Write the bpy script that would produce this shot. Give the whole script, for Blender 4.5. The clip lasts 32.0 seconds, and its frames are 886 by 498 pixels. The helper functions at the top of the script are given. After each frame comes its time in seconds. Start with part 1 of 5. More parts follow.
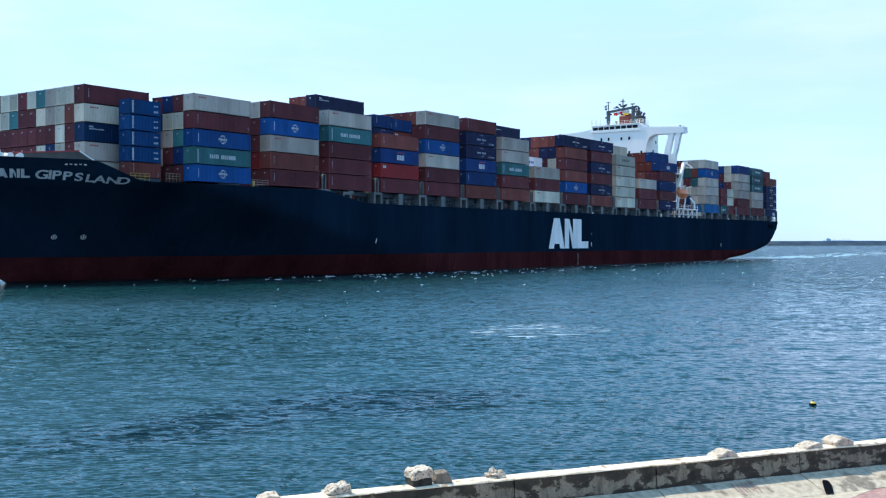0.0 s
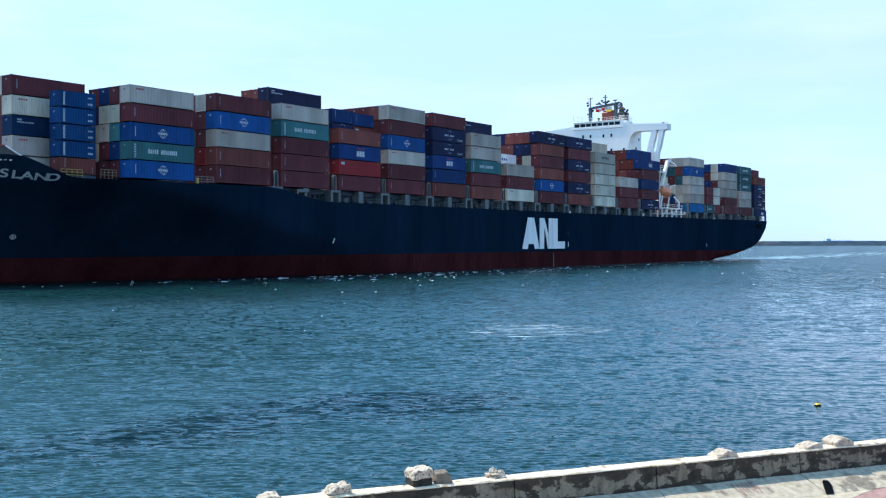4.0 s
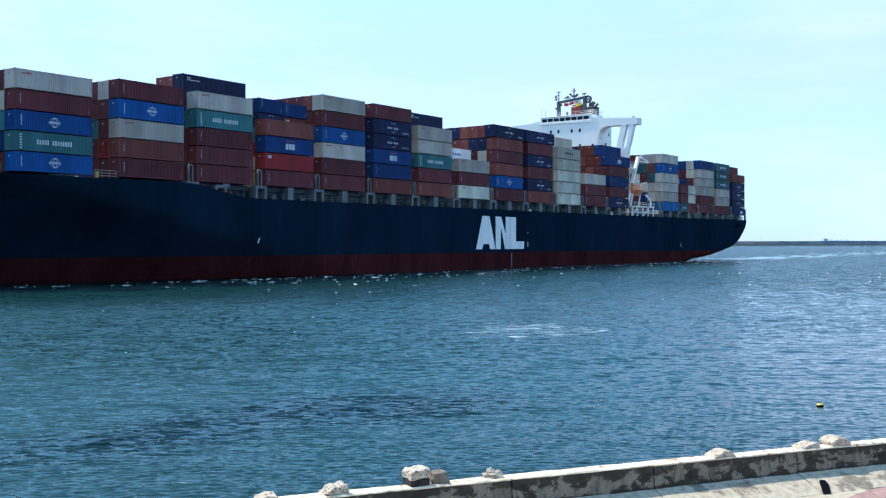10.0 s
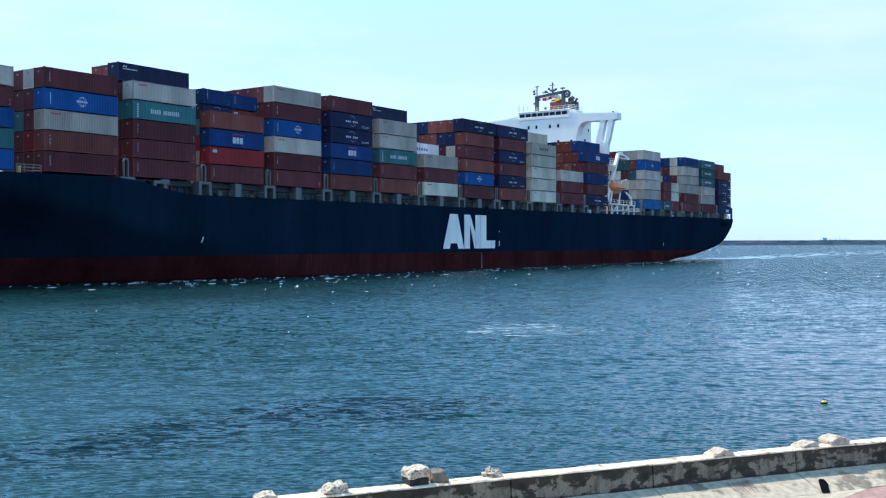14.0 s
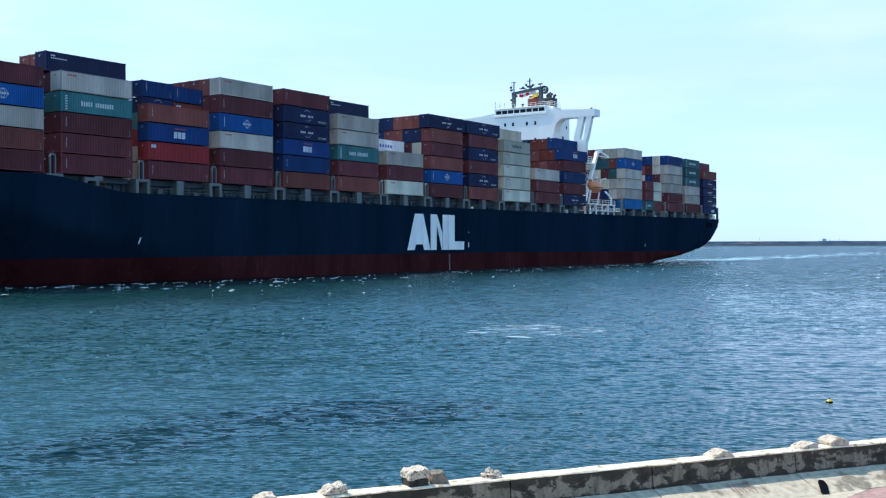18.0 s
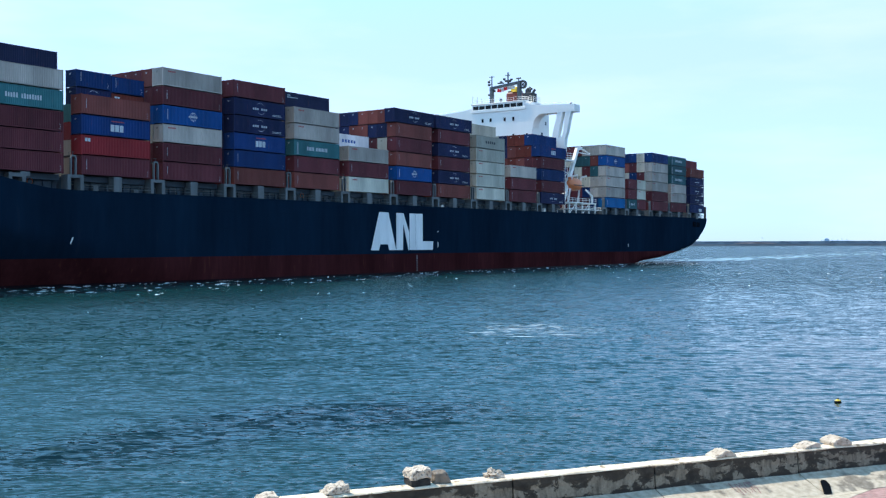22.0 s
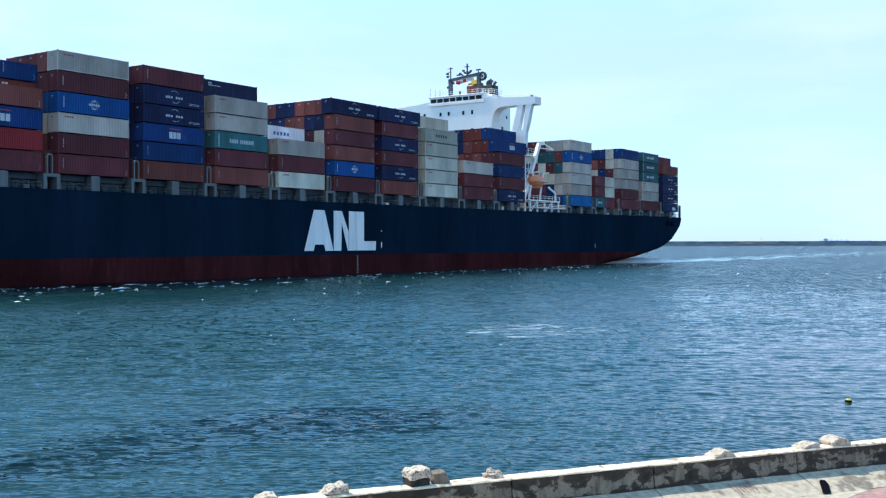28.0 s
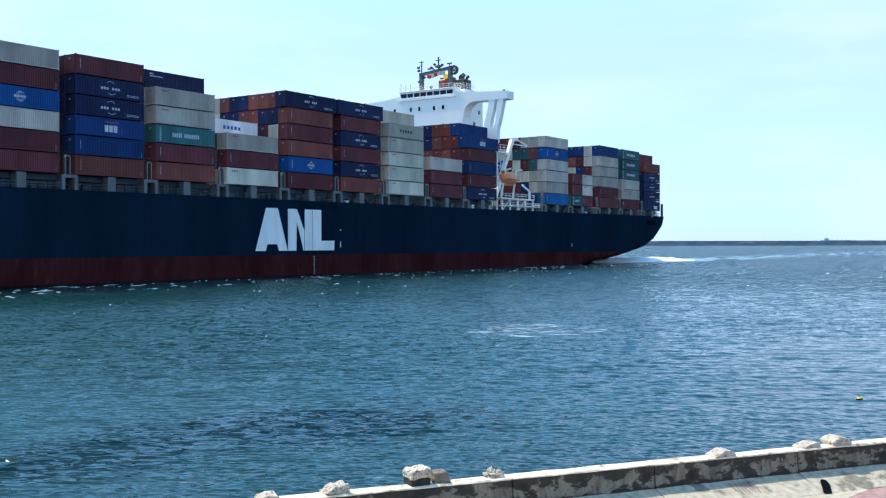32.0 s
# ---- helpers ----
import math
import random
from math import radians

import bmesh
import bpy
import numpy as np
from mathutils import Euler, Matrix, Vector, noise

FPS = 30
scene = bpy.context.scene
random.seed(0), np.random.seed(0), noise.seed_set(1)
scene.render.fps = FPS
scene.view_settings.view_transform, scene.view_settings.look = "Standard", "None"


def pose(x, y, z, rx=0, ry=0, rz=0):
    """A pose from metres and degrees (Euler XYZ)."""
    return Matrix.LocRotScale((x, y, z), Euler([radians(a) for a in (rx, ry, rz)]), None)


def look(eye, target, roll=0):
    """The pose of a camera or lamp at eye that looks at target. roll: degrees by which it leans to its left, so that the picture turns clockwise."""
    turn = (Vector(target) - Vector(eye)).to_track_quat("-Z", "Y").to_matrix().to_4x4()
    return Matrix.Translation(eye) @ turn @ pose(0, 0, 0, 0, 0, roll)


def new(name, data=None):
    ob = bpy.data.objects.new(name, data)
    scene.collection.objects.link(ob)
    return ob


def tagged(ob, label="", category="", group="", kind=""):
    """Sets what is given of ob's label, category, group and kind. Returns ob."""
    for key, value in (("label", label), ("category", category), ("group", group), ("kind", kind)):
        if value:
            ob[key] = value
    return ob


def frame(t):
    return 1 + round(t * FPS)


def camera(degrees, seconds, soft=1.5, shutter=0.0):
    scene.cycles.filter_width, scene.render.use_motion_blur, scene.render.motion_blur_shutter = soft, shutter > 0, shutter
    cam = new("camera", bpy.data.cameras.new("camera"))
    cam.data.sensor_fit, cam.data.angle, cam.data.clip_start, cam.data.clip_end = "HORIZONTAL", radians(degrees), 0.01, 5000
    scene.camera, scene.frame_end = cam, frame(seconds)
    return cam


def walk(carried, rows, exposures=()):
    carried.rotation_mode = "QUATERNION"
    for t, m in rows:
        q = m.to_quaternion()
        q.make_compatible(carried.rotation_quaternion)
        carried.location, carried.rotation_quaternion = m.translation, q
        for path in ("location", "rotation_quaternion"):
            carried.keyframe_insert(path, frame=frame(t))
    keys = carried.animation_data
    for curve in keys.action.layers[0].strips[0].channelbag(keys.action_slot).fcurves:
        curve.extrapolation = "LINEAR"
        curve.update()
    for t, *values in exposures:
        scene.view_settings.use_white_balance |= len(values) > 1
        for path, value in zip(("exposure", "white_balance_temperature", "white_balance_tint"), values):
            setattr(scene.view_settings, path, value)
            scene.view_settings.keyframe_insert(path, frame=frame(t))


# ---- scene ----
# The camera stands on a raised spot behind the sea wall and is held by a slightly unsteady grip.
EYE = (0.0, 0.0, 5.9)
cam = camera(46.49, 32.0, soft=1.25)
SWAY = ((0, 0.133, -0.006), (1, 0.110, -0.006), (2, 0.145, -0.000), (3, 0.145, -0.000), (4.5, 0.144, -0.001), (6, 0.138, -0.018), (7, 0.055, -0.030), (8, 0.041, -0.041),
        (9, -0.034, -0.048), (10, 0.000, -0.001), (11, 0.035, -0.000), (12, 0.001, -0.018), (13, -0.007, -0.018), (14, -0.048, -0.048), (15.5, -0.035, -0.024), (17, -0.013, 0.000),
        (18, -0.077, 0.006), (19, -0.054, 0.018), (20, -0.048, 0.024), (21, -0.011, 0.030), (22, 0.048, 0.000), (23, 0.048, 0.000), (24, 0.048, 0.000), (25, 0.048, -0.000),
        (26.5, 0.024, -0.000), (28, 0.000, -0.000), (29, 0.000, -0.035), (30, 0.035, -0.048), (31, 0.042, -0.048), (32, 0.042, -0.024))
walk(cam, [(t, pose(*EYE, 90 - 0.257 + v, 0, h) @ pose(0, 0, 0, 0, 0, -0.16)) for t, h, v in SWAY])

# ---- light ----
SUN_AZ, SUN_EL = -62.0, 59.0
world = bpy.data.worlds.new("world")
scene.world = world
world.use_nodes = True
wn, wl = world.node_tree.nodes, world.node_tree.links
wn.clear()
sky = wn.new("ShaderNodeTexSky")
sky.sky_type, sky.sun_disc = "NISHITA", False
sky.sun_elevation, sky.sun_rotation = radians(SUN_EL), radians(SUN_AZ)
sky.air_density, sky.dust_density, sky.ozone_density = 1.0, 0.6, 2.0
wtc = wn.new("ShaderNodeTexCoord")
wmap = wn.new("ShaderNodeMapping")
wmap.inputs["Scale"].default_value = (1.6, 1.6, 7.0)
cloud = wn.new("ShaderNodeTexNoise")
cloud.inputs["Scale"].default_value, cloud.inputs["Detail"].default_value, cloud.inputs["Roughness"].default_value = 1.7, 6, 0.55
cramp = wn.new("ShaderNodeValToRGB")
cramp.color_ramp.elements[0].position, cramp.color_ramp.elements[1].position = 0.44, 0.75
cmul = wn.new("ShaderNodeMath")
cmul.operation, cmul.inputs[1].default_value = "MULTIPLY", 0.55
haze = wn.new("ShaderNodeMix")
haze.data_type = "RGBA"
wsep = wn.new("ShaderNodeSeparateXYZ")
hfac = wn.new("ShaderNodeMapRange")
hfac.interpolation_type = "SMOOTHSTEP"
hfac.inputs[1].default_value, hfac.inputs[2].default_value, hfac.inputs[3].default_value, hfac.inputs[4].default_value = 0.16, 0.44, 0.82, 0.10
wl.new(wtc.outputs["Generated"], wsep.inputs[0])
wl.new(wsep.outputs["Z"], hfac.inputs[0])
wl.new(hfac.outputs[0], haze.inputs[0])
haze.inputs[7].default_value = (6.3, 7.6, 12.2, 1)
cmix = wn.new("ShaderNodeMix")
cmix.data_type = "RGBA"
cmix.inputs[7].default_value = (9.3, 10.7, 13.6, 1)
wbg = wn.new("ShaderNodeBackground")
wbg.inputs["Strength"].default_value = 0.075
wout = wn.new("ShaderNodeOutputWorld")
wl.new(wtc.outputs["Generated"], wmap.inputs[0])
wl.new(wmap.outputs[0], cloud.inputs["Vector"])
wl.new(cloud.outputs["Fac"], cramp.inputs[0])
wl.new(cramp.outputs[0], cmul.inputs[0])
deep = wn.new("ShaderNodeVectorMath")
deep.operation = "MULTIPLY"
deep.inputs[1].default_value = (1.42, 3.42, 3.82)
wl.new(sky.outputs[0], deep.inputs[0])
wl.new(deep.outputs[0], haze.inputs[6])
wl.new(haze.outputs[2], cmix.inputs[6])
wl.new(cmul.outputs[0], cmix.inputs[0])
wl.new(cmix.outputs[2], wbg.inputs[0])
wl.new(wbg.outputs[0], wout.inputs[0])
sun = new("sun", bpy.data.lights.new("sun", "SUN"))
sun.data.energy, sun.data.angle, sun.data.color = 4.0, radians(0.6), (1.0, 0.93, 0.82)
_a, _e = radians(SUN_AZ), radians(SUN_EL)
sun.matrix_world = look((0, 0, 60), (-math.sin(_a) * math.cos(_e), -math.cos(_a) * math.cos(_e), 60 - math.sin(_e)))
scene.view_settings.exposure = 0.5


# ---- mesh helpers ----
def mesh_of(name, bm, material, smooth=False):
    me = bpy.data.meshes.new(name)
    bm.to_mesh(me)
    bm.free()
    me.materials.append(material)
    if smooth:
        me.polygons.foreach_set("use_smooth", [True] * len(me.polygons))
    return me


def part(name, bm, material, parent, label="", smooth=False, at=None):
    """One mesh object under a thing; bm is a bmesh or a finished mesh."""
    me = mesh_of(name, bm, material, smooth) if isinstance(bm, bmesh.types.BMesh) else bm
    ob = new(name, me)
    ob.parent = parent
    if at is not None:
        ob.matrix_basis = at
    if label:
        ob["label"] = label
    return ob


def thing(name, label, category, group="", kind="", at=None, data=None):
    ob = tagged(new(name, data), label, category, group, kind)
    if at is not None:
        ob.matrix_basis = at
    return ob


def block(bm, x0, x1, y0, y1, z0, z1, bevel=0.0):
    r = bmesh.ops.create_cube(bm, size=1, matrix=Matrix.Translation(((x0 + x1) / 2, (y0 + y1) / 2, (z0 + z1) / 2)) @ Matrix.Diagonal((abs(x1 - x0), abs(y1 - y0), abs(z1 - z0), 1)))
    if bevel:
        es = list({e for v in r["verts"] for e in v.link_edges})
        bmesh.ops.bevel(bm, geom=es, offset=bevel, segments=1, affect="EDGES")
    return bm


def rod(bm, a, b, r, n=8, r2=None):
    a, b = Vector(a), Vector(b)
    d = b - a
    m = Matrix.Translation((a + b) / 2) @ d.to_track_quat("Z", "Y").to_matrix().to_4x4()
    bmesh.ops.create_cone(bm, cap_ends=True, segments=n, radius1=r, radius2=r if r2 is None else r2, depth=d.length, matrix=m)
    return bm


def beam(bm, a, b, w, h):
    """A square bar from a to b, w across and h high."""
    a, b = Vector(a), Vector(b)
    d = b - a
    m = Matrix.Translation((a + b) / 2) @ d.to_track_quat("X", "Z").to_matrix().to_4x4() @ Matrix.Diagonal((d.length, w, h, 1))
    bmesh.ops.create_cube(bm, size=1, matrix=m)
    return bm


def prism(bm, outline, axis, lo, hi):
    """An outline of 2D points drawn out along an axis ('x', 'y' or 'z') from lo to hi."""
    def at(p, w):
        return {"x": (w, p[0], p[1]), "y": (p[0], w, p[1]), "z": (p[0], p[1], w)}[axis]
    A = [bm.verts.new(at(p, lo)) for p in outline]
    B = [bm.verts.new(at(p, hi)) for p in outline]
    n = len(A)
    bm.faces.new(A)
    bm.faces.new(B[::-1])
    for i in range(n):
        bm.faces.new((A[i], B[i], B[(i + 1) % n], A[(i + 1) % n]))
    bmesh.ops.recalc_face_normals(bm, faces=bm.faces[:])
    return bm


def fresh():
    return bmesh.new()


# ---- materials ----
def nodes_of(name):
    m = bpy.data.materials.new(name)
    m.use_nodes = True
    n, l = m.node_tree.nodes, m.node_tree.links
    return m, n, l, n["Principled BSDF"]


def paint(name, colour, rough=0.5, metal=0.0, grime=0.25, scale=0.6, rust=0.0, bump=0.0, streak=True, per_object=0.0):
    """Weathered paint: large patches of fading, streaks that run down, fine grain, and rust specks."""
    m, n, l, p = nodes_of(name)
    tc = n.new("ShaderNodeTexCoord")
    mp = n.new("ShaderNodeMapping")
    mp.inputs["Scale"].default_value = (1, 1, 0.18 if streak else 1)
    big = n.new("ShaderNodeTexNoise")
    big.inputs["Scale"].default_value, big.inputs["Detail"].default_value = scale, 7
    fine = n.new("ShaderNodeTexNoise")
    fine.inputs["Scale"].default_value, fine.inputs["Detail"].default_value = scale * 9, 5
    info = n.new("ShaderNodeObjectInfo")
    off = n.new("ShaderNodeVectorMath")
    off.operation = "SCALE"
    off.inputs[0].default_value = (37, 19, 11)
    add = n.new("ShaderNodeVectorMath")
    l.new(info.outputs["Random"], off.inputs["Scale"])
    l.new(tc.outputs["Object"], add.inputs[0])
    l.new(off.outputs[0], add.inputs[1])
    l.new(add.outputs[0], mp.inputs[0])
    l.new(mp.outputs[0], big.inputs["Vector"])
    l.new(mp.outputs[0], fine.inputs["Vector"])
    r1 = n.new("ShaderNodeMapRange")
    r1.inputs[1].default_value, r1.inputs[2].default_value = 0.3, 0.72
    r1.inputs[3].default_value, r1.inputs[4].default_value = 1 - grime, 1 + grime * 0.7
    l.new(big.outputs["Fac"], r1.inputs[0])
    r2 = n.new("ShaderNodeMapRange")
    r2.inputs[1].default_value, r2.inputs[2].default_value = 0.3, 0.7
    r2.inputs[3].default_value, r2.inputs[4].default_value = 1 - grime * 0.35, 1 + grime * 0.3
    l.new(fine.outputs["Fac"], r2.inputs[0])
    mul = n.new("ShaderNodeMath")
    mul.operation = "MULTIPLY"
    l.new(r1.outputs[0], mul.inputs[0])
    l.new(r2.outputs[0], mul.inputs[1])
    last = mul.outputs[0]
    if per_object:
        r3 = n.new("ShaderNodeMapRange")
        r3.inputs[3].default_value, r3.inputs[4].default_value = 1 - per_object, 1 + per_object
        l.new(info.outputs["Random"], r3.inputs[0])
        m3 = n.new("ShaderNodeMath")
        m3.operation = "MULTIPLY"
        l.new(last, m3.inputs[0])
        l.new(r3.outputs[0], m3.inputs[1])
        last = m3.outputs[0]
    sc = n.new("ShaderNodeVectorMath")
    sc.operation = "SCALE"
    sc.inputs[0].default_value = colour
    l.new(last, sc.inputs["Scale"])
    out = sc.outputs[0]
    if rust:
        rr = n.new("ShaderNodeMapRange")
        rr.inputs[1].default_value, rr.inputs[2].default_value = 0.66 - rust * 0.1, 0.74
        l.new(fine.outputs["Fac"], rr.inputs[0])
        mx = n.new("ShaderNodeMix")
        mx.data_type = "RGBA"
        mx.inputs[7].default_value = (0.16, 0.06, 0.025, 1)
        rm = n.new("ShaderNodeMath")
        rm.operation = "MULTIPLY"
        rm.inputs[1].default_value = min(1, rust)
        l.new(rr.outputs[0], rm.inputs[0])
        l.new(rm.outputs[0], mx.inputs[0])
        l.new(out, mx.inputs[6])
        out = mx.outputs[2]
    l.new(out, p.inputs["Base Color"])
    p.inputs["Roughness"].default_value, p.inputs["Metallic"].default_value = rough, metal
    if bump:
        b = n.new("ShaderNodeBump")
        b.inputs["Strength"].default_value, b.inputs["Distance"].default_value = bump, 0.05
        l.new(fine.outputs["Fac"], b.inputs["Height"])
        l.new(b.outputs[0], p.inputs["Normal"])
    return m


HULL_NAVY = paint("hull_navy", (0.0062, 0.0184, 0.0345), 0.6, 0, 0.3, 0.12, 0.03)
BOOT_RED = paint("antifouling_red", (0.058, 0.0140, 0.0145), 0.7, 0, 0.4, 0.2, 0.2)
DECK_GREY = paint("deck_grey", (0.05, 0.075, 0.10), 0.7, 0, 0.3, 0.5, 0.4)
POST_GREY = paint("post_grey", (0.125, 0.135, 0.135), 0.6, 0, 0.25, 0.8, 0.4)
HOUSE_WHITE = paint("house_white", (0.92, 0.86, 0.785), 0.45, 0, 0.035, 0.25, 0.04)
LOGO_WHITE = paint("logo_white", (0.84, 0.82, 0.78), 0.5, 0, 0.12, 0.5, 0.12)
MARK_WHITE = paint("mark_white", (0.52, 0.55, 0.56), 0.6, 0, 0.2, 1.5)
MARK_RED = paint("mark_red", (0.42, 0.05, 0.05), 0.6, 0, 0.2, 1.5)
MARK_BLUE = paint("mark_blue", (0.03, 0.10, 0.32), 0.6, 0, 0.2, 1.5)
DARK_STEEL = paint("dark_steel", (0.04, 0.045, 0.05), 0.6, 0.2, 0.3, 1.0)
MAST_GREY = paint("mast_grey", (0.06, 0.075, 0.085), 0.6, 0, 0.2, 1.0)
OPENING_BLACK = paint("opening_black", (0.006, 0.007, 0.009), 0.9, 0, 0.2, 1.0)
FUNNEL_RED = paint("funnel_red", (0.17, 0.036, 0.022), 0.5, 0, 0.2, 0.5)
FUNNEL_YELLOW = paint("funnel_yellow", (0.75, 0.48, 0.03), 0.5, 0, 0.1, 0.5)
RAIL_DULL = paint("faded_rail", (0.27, 0.21, 0.12), 0.6, 0, 0.3, 2)
RAIL_YELLOW = paint("rail_yellow", (0.46, 0.31, 0.07), 0.55, 0, 0.2, 2)
BOAT_ORANGE = paint("boat_orange", (0.85, 0.23, 0.08), 0.4, 0, 0.1, 0.8)
FLAG_RED = paint("flag_red", (0.6, 0.03, 0.04), 0.8, 0, 0.1, 2)
BUOY_YELLOW = paint("buoy_yellow", (0.55, 0.38, 0.04), 0.5, 0, 0.2, 4)
for _m, _v in ((HULL_NAVY, 0.0), (BOOT_RED, 0.0), (OPENING_BLACK, 0.0)):
    _m.node_tree.nodes["Principled BSDF"].inputs["Specular IOR Level"].default_value = _v
GLASS, _n, _l, _p = nodes_of("bridge_glass")
_p.inputs["Base Color"].default_value, _p.inputs["Roughness"].default_value = (0.004, 0.006, 0.008, 1), 0.15
_p.inputs["Specular IOR Level"].default_value = 0.2

BOX = {"m": (0.1339, 0.0309, 0.0366), "o": (0.2066, 0.0554, 0.0451), "g": (0.4520, 0.3800, 0.3244), "w": (0.5544, 0.5061, 0.4054), "c": (0.6343, 0.5333, 0.4130),
       "B": (0.0051, 0.0707, 0.2377), "u": (0.0061, 0.0330, 0.1161), "a": (0.0065, 0.0371, 0.1382), "n": (0.0123, 0.0192, 0.0654), "t": (0.0492, 0.1704, 0.1780),
       "r": (0.2643, 0.0237, 0.0274), "e": (0.1662, 0.0325, 0.0218), "k": (0.7047, 0.6667, 0.6552), "h": (0.3384, 0.3098, 0.2526), "v": (0.0177, 0.0237, 0.0641),
       "d": (0.0039, 0.0547, 0.1603), "y": (0.0332, 0.1003, 0.1106), "s": (0.0046, 0.0342, 0.0969), "q": (0.0080, 0.0217, 0.0798), "j": (0.0034, 0.1049, 0.2679)}
BOX_MAT = {k: paint("container_paint_" + k, v, 0.55, 0, 0.28, 0.35, 0.34, per_object=0.2) for k, v in BOX.items()}
for _m in BOX_MAT.values():
    _m.node_tree.nodes["Principled BSDF"].inputs["Specular IOR Level"].default_value = 0.12
BOX_WORD = {"m": "dark maroon", "o": "rusty orange-brown", "g": "pale grey", "w": "white", "c": "cream", "B": "bright blue", "u": "plain blue", "a": "blue", "n": "dark navy", "t": "teal green", "r": "red", "e": "orange-red", "k": "white", "h": "grey", "v": "dark navy", "d": "deep blue", "y": "dark green-grey", "s": "deep blue", "q": "dark navy", "j": "blue-teal"}


STEEPEST = 0.42


def water_material():
    m, n, l, p = nodes_of("sea_water")
    tc, geo = n.new("ShaderNodeTexCoord"), n.new("ShaderNodeNewGeometry")
    # a rougher patch of crossing ripples and a calmer stretch far out, both fixed in place
    def patch(cx, cy, rx, ry, turn, lo, hi, afloat=False):
        mp = n.new("ShaderNodeMapping")
        mp.vector_type = "TEXTURE"
        mp.inputs["Location"].default_value, mp.inputs["Rotation"].default_value, mp.inputs["Scale"].default_value = (cx, cy, 0), (0, 0, radians(turn)), (rx, ry, 1e6)
        l.new(tc.outputs["Object"] if afloat else geo.outputs["Position"], mp.inputs[0])
        ln = n.new("ShaderNodeVectorMath")
        ln.operation = "LENGTH"
        l.new(mp.outputs[0], ln.inputs[0])
        r = n.new("ShaderNodeMapRange")
        r.interpolation_type = "SMOOTHSTEP"
        r.inputs[1].default_value, r.inputs[2].default_value = 1.0, 0.2
        r.inputs[3].default_value, r.inputs[4].default_value = lo, hi
        l.new(ln.outputs[1], r.inputs[0])
        return r.outputs[0]
    ripple = n.new("ShaderNodeMapRange")
    sep = n.new("ShaderNodeSeparateXYZ")
    l.new(geo.outputs["Position"], sep.inputs[0])
    far = n.new("ShaderNodeMapRange")
    far.interpolation_type = "SMOOTHSTEP"
    far.inputs[1].default_value, far.inputs[2].default_value, far.inputs[3].default_value, far.inputs[4].default_value = 520, 900, 1.0, 0.9
    l.new(sep.outputs["Y"], far.inputs[0])
    ripple.inputs[1].default_value, ripple.inputs[2].default_value, ripple.inputs[3].default_value, ripple.inputs[4].default_value = 25, 150, 0.42, 1.5
    l.new(sep.outputs["Y"], ripple.inputs[0])
    # small ripples: the surface leans by a noise at two scales
    lean = None
    for sc, det, k, stretch, turn in ((0.9, 3, 0.6, 0.55, 6), (3.4, 3, 0.9, 0.45, 12), (9.0, 3, 0.9, 0.5, -8)):
        mp = n.new("ShaderNodeMapping")
        mp.inputs["Rotation"].default_value = (0, 0, radians(turn))
        mp.inputs["Scale"].default_value = (stretch, 1.0, 1.0)
        l.new(tc.outputs["Object"], mp.inputs[0])
        t = n.new("ShaderNodeTexNoise")
        t.inputs["Scale"].default_value, t.inputs["Detail"].default_value, t.inputs["Roughness"].default_value = sc, det, 0.55
        l.new(mp.outputs[0], t.inputs["Vector"])
        off = n.new("ShaderNodeVectorMath")
        off.operation = "SUBTRACT"
        # the wind blows on to the quay, so the steep faces lean that way
        off.inputs[1].default_value = (0.5, 0.538, 0.5)
        l.new(t.outputs["Color"], off.inputs[0])
        tilt = n.new("ShaderNodeVectorMath")
        tilt.operation = "MULTIPLY"
        tilt.inputs[1].default_value = (0.9 * k, k, 0)
        l.new(off.outputs[0], tilt.inputs[0])
        if lean is None:
            lean = tilt
        else:
            both = n.new("ShaderNodeVectorMath")
            l.new(lean.outputs[0], both.inputs[0])
            l.new(tilt.outputs[0], both.inputs[1])
            lean = both
    amount = n.new("ShaderNodeMath")
    amount.operation = "MULTIPLY"
    l.new(ripple.outputs[0], amount.inputs[0])
    l.new(far.outputs[0], amount.inputs[1])
    # one band off the wall with a darker body colour and steeper fronts
    dark_band = n.new("ShaderNodeMath")
    dark_band.operation = "MAXIMUM"
    l.new(patch(-8.0, 31.0, 12.0, 4.2, 46, 0.0, 0.55, True), dark_band.inputs[0])
    l.new(patch(-2.6, 36.0, 9.0, 5.4, 20, 0.0, 0.66, True), dark_band.inputs[1])
    still = n.new("ShaderNodeMath")
    still.operation = "MULTIPLY_ADD"
    still.inputs[1].default_value, still.inputs[2].default_value = -0.8, 1.0
    l.new(dark_band.outputs[0], still.inputs[0])
    soft = n.new("ShaderNodeMath")
    soft.operation = "MULTIPLY"
    l.new(amount.outputs[0], soft.inputs[0])
    l.new(still.outputs[0], soft.inputs[1])
    amount = soft
    calm = n.new("ShaderNodeMath")
    calm.operation = "MULTIPLY"
    l.new(amount.outputs[0], calm.inputs[0])
    l.new(patch(22.0, 42.0, 32.0, 32.0, 10, 1.0, 0.3), calm.inputs[1])
    amount = calm
    wind = n.new("ShaderNodeMath")
    wind.operation = "MULTIPLY"
    l.new(amount.outputs[0], wind.inputs[0])
    l.new(patch(-38.0, 55.0, 52.0, 58.0, 0, 1.0, 2.2), wind.inputs[1])
    amount = wind
    sc1 = n.new("ShaderNodeVectorMath")
    sc1.operation = "SCALE"
    l.new(lean.outputs[0], sc1.inputs[0])
    l.new(amount.outputs[0], sc1.inputs["Scale"])
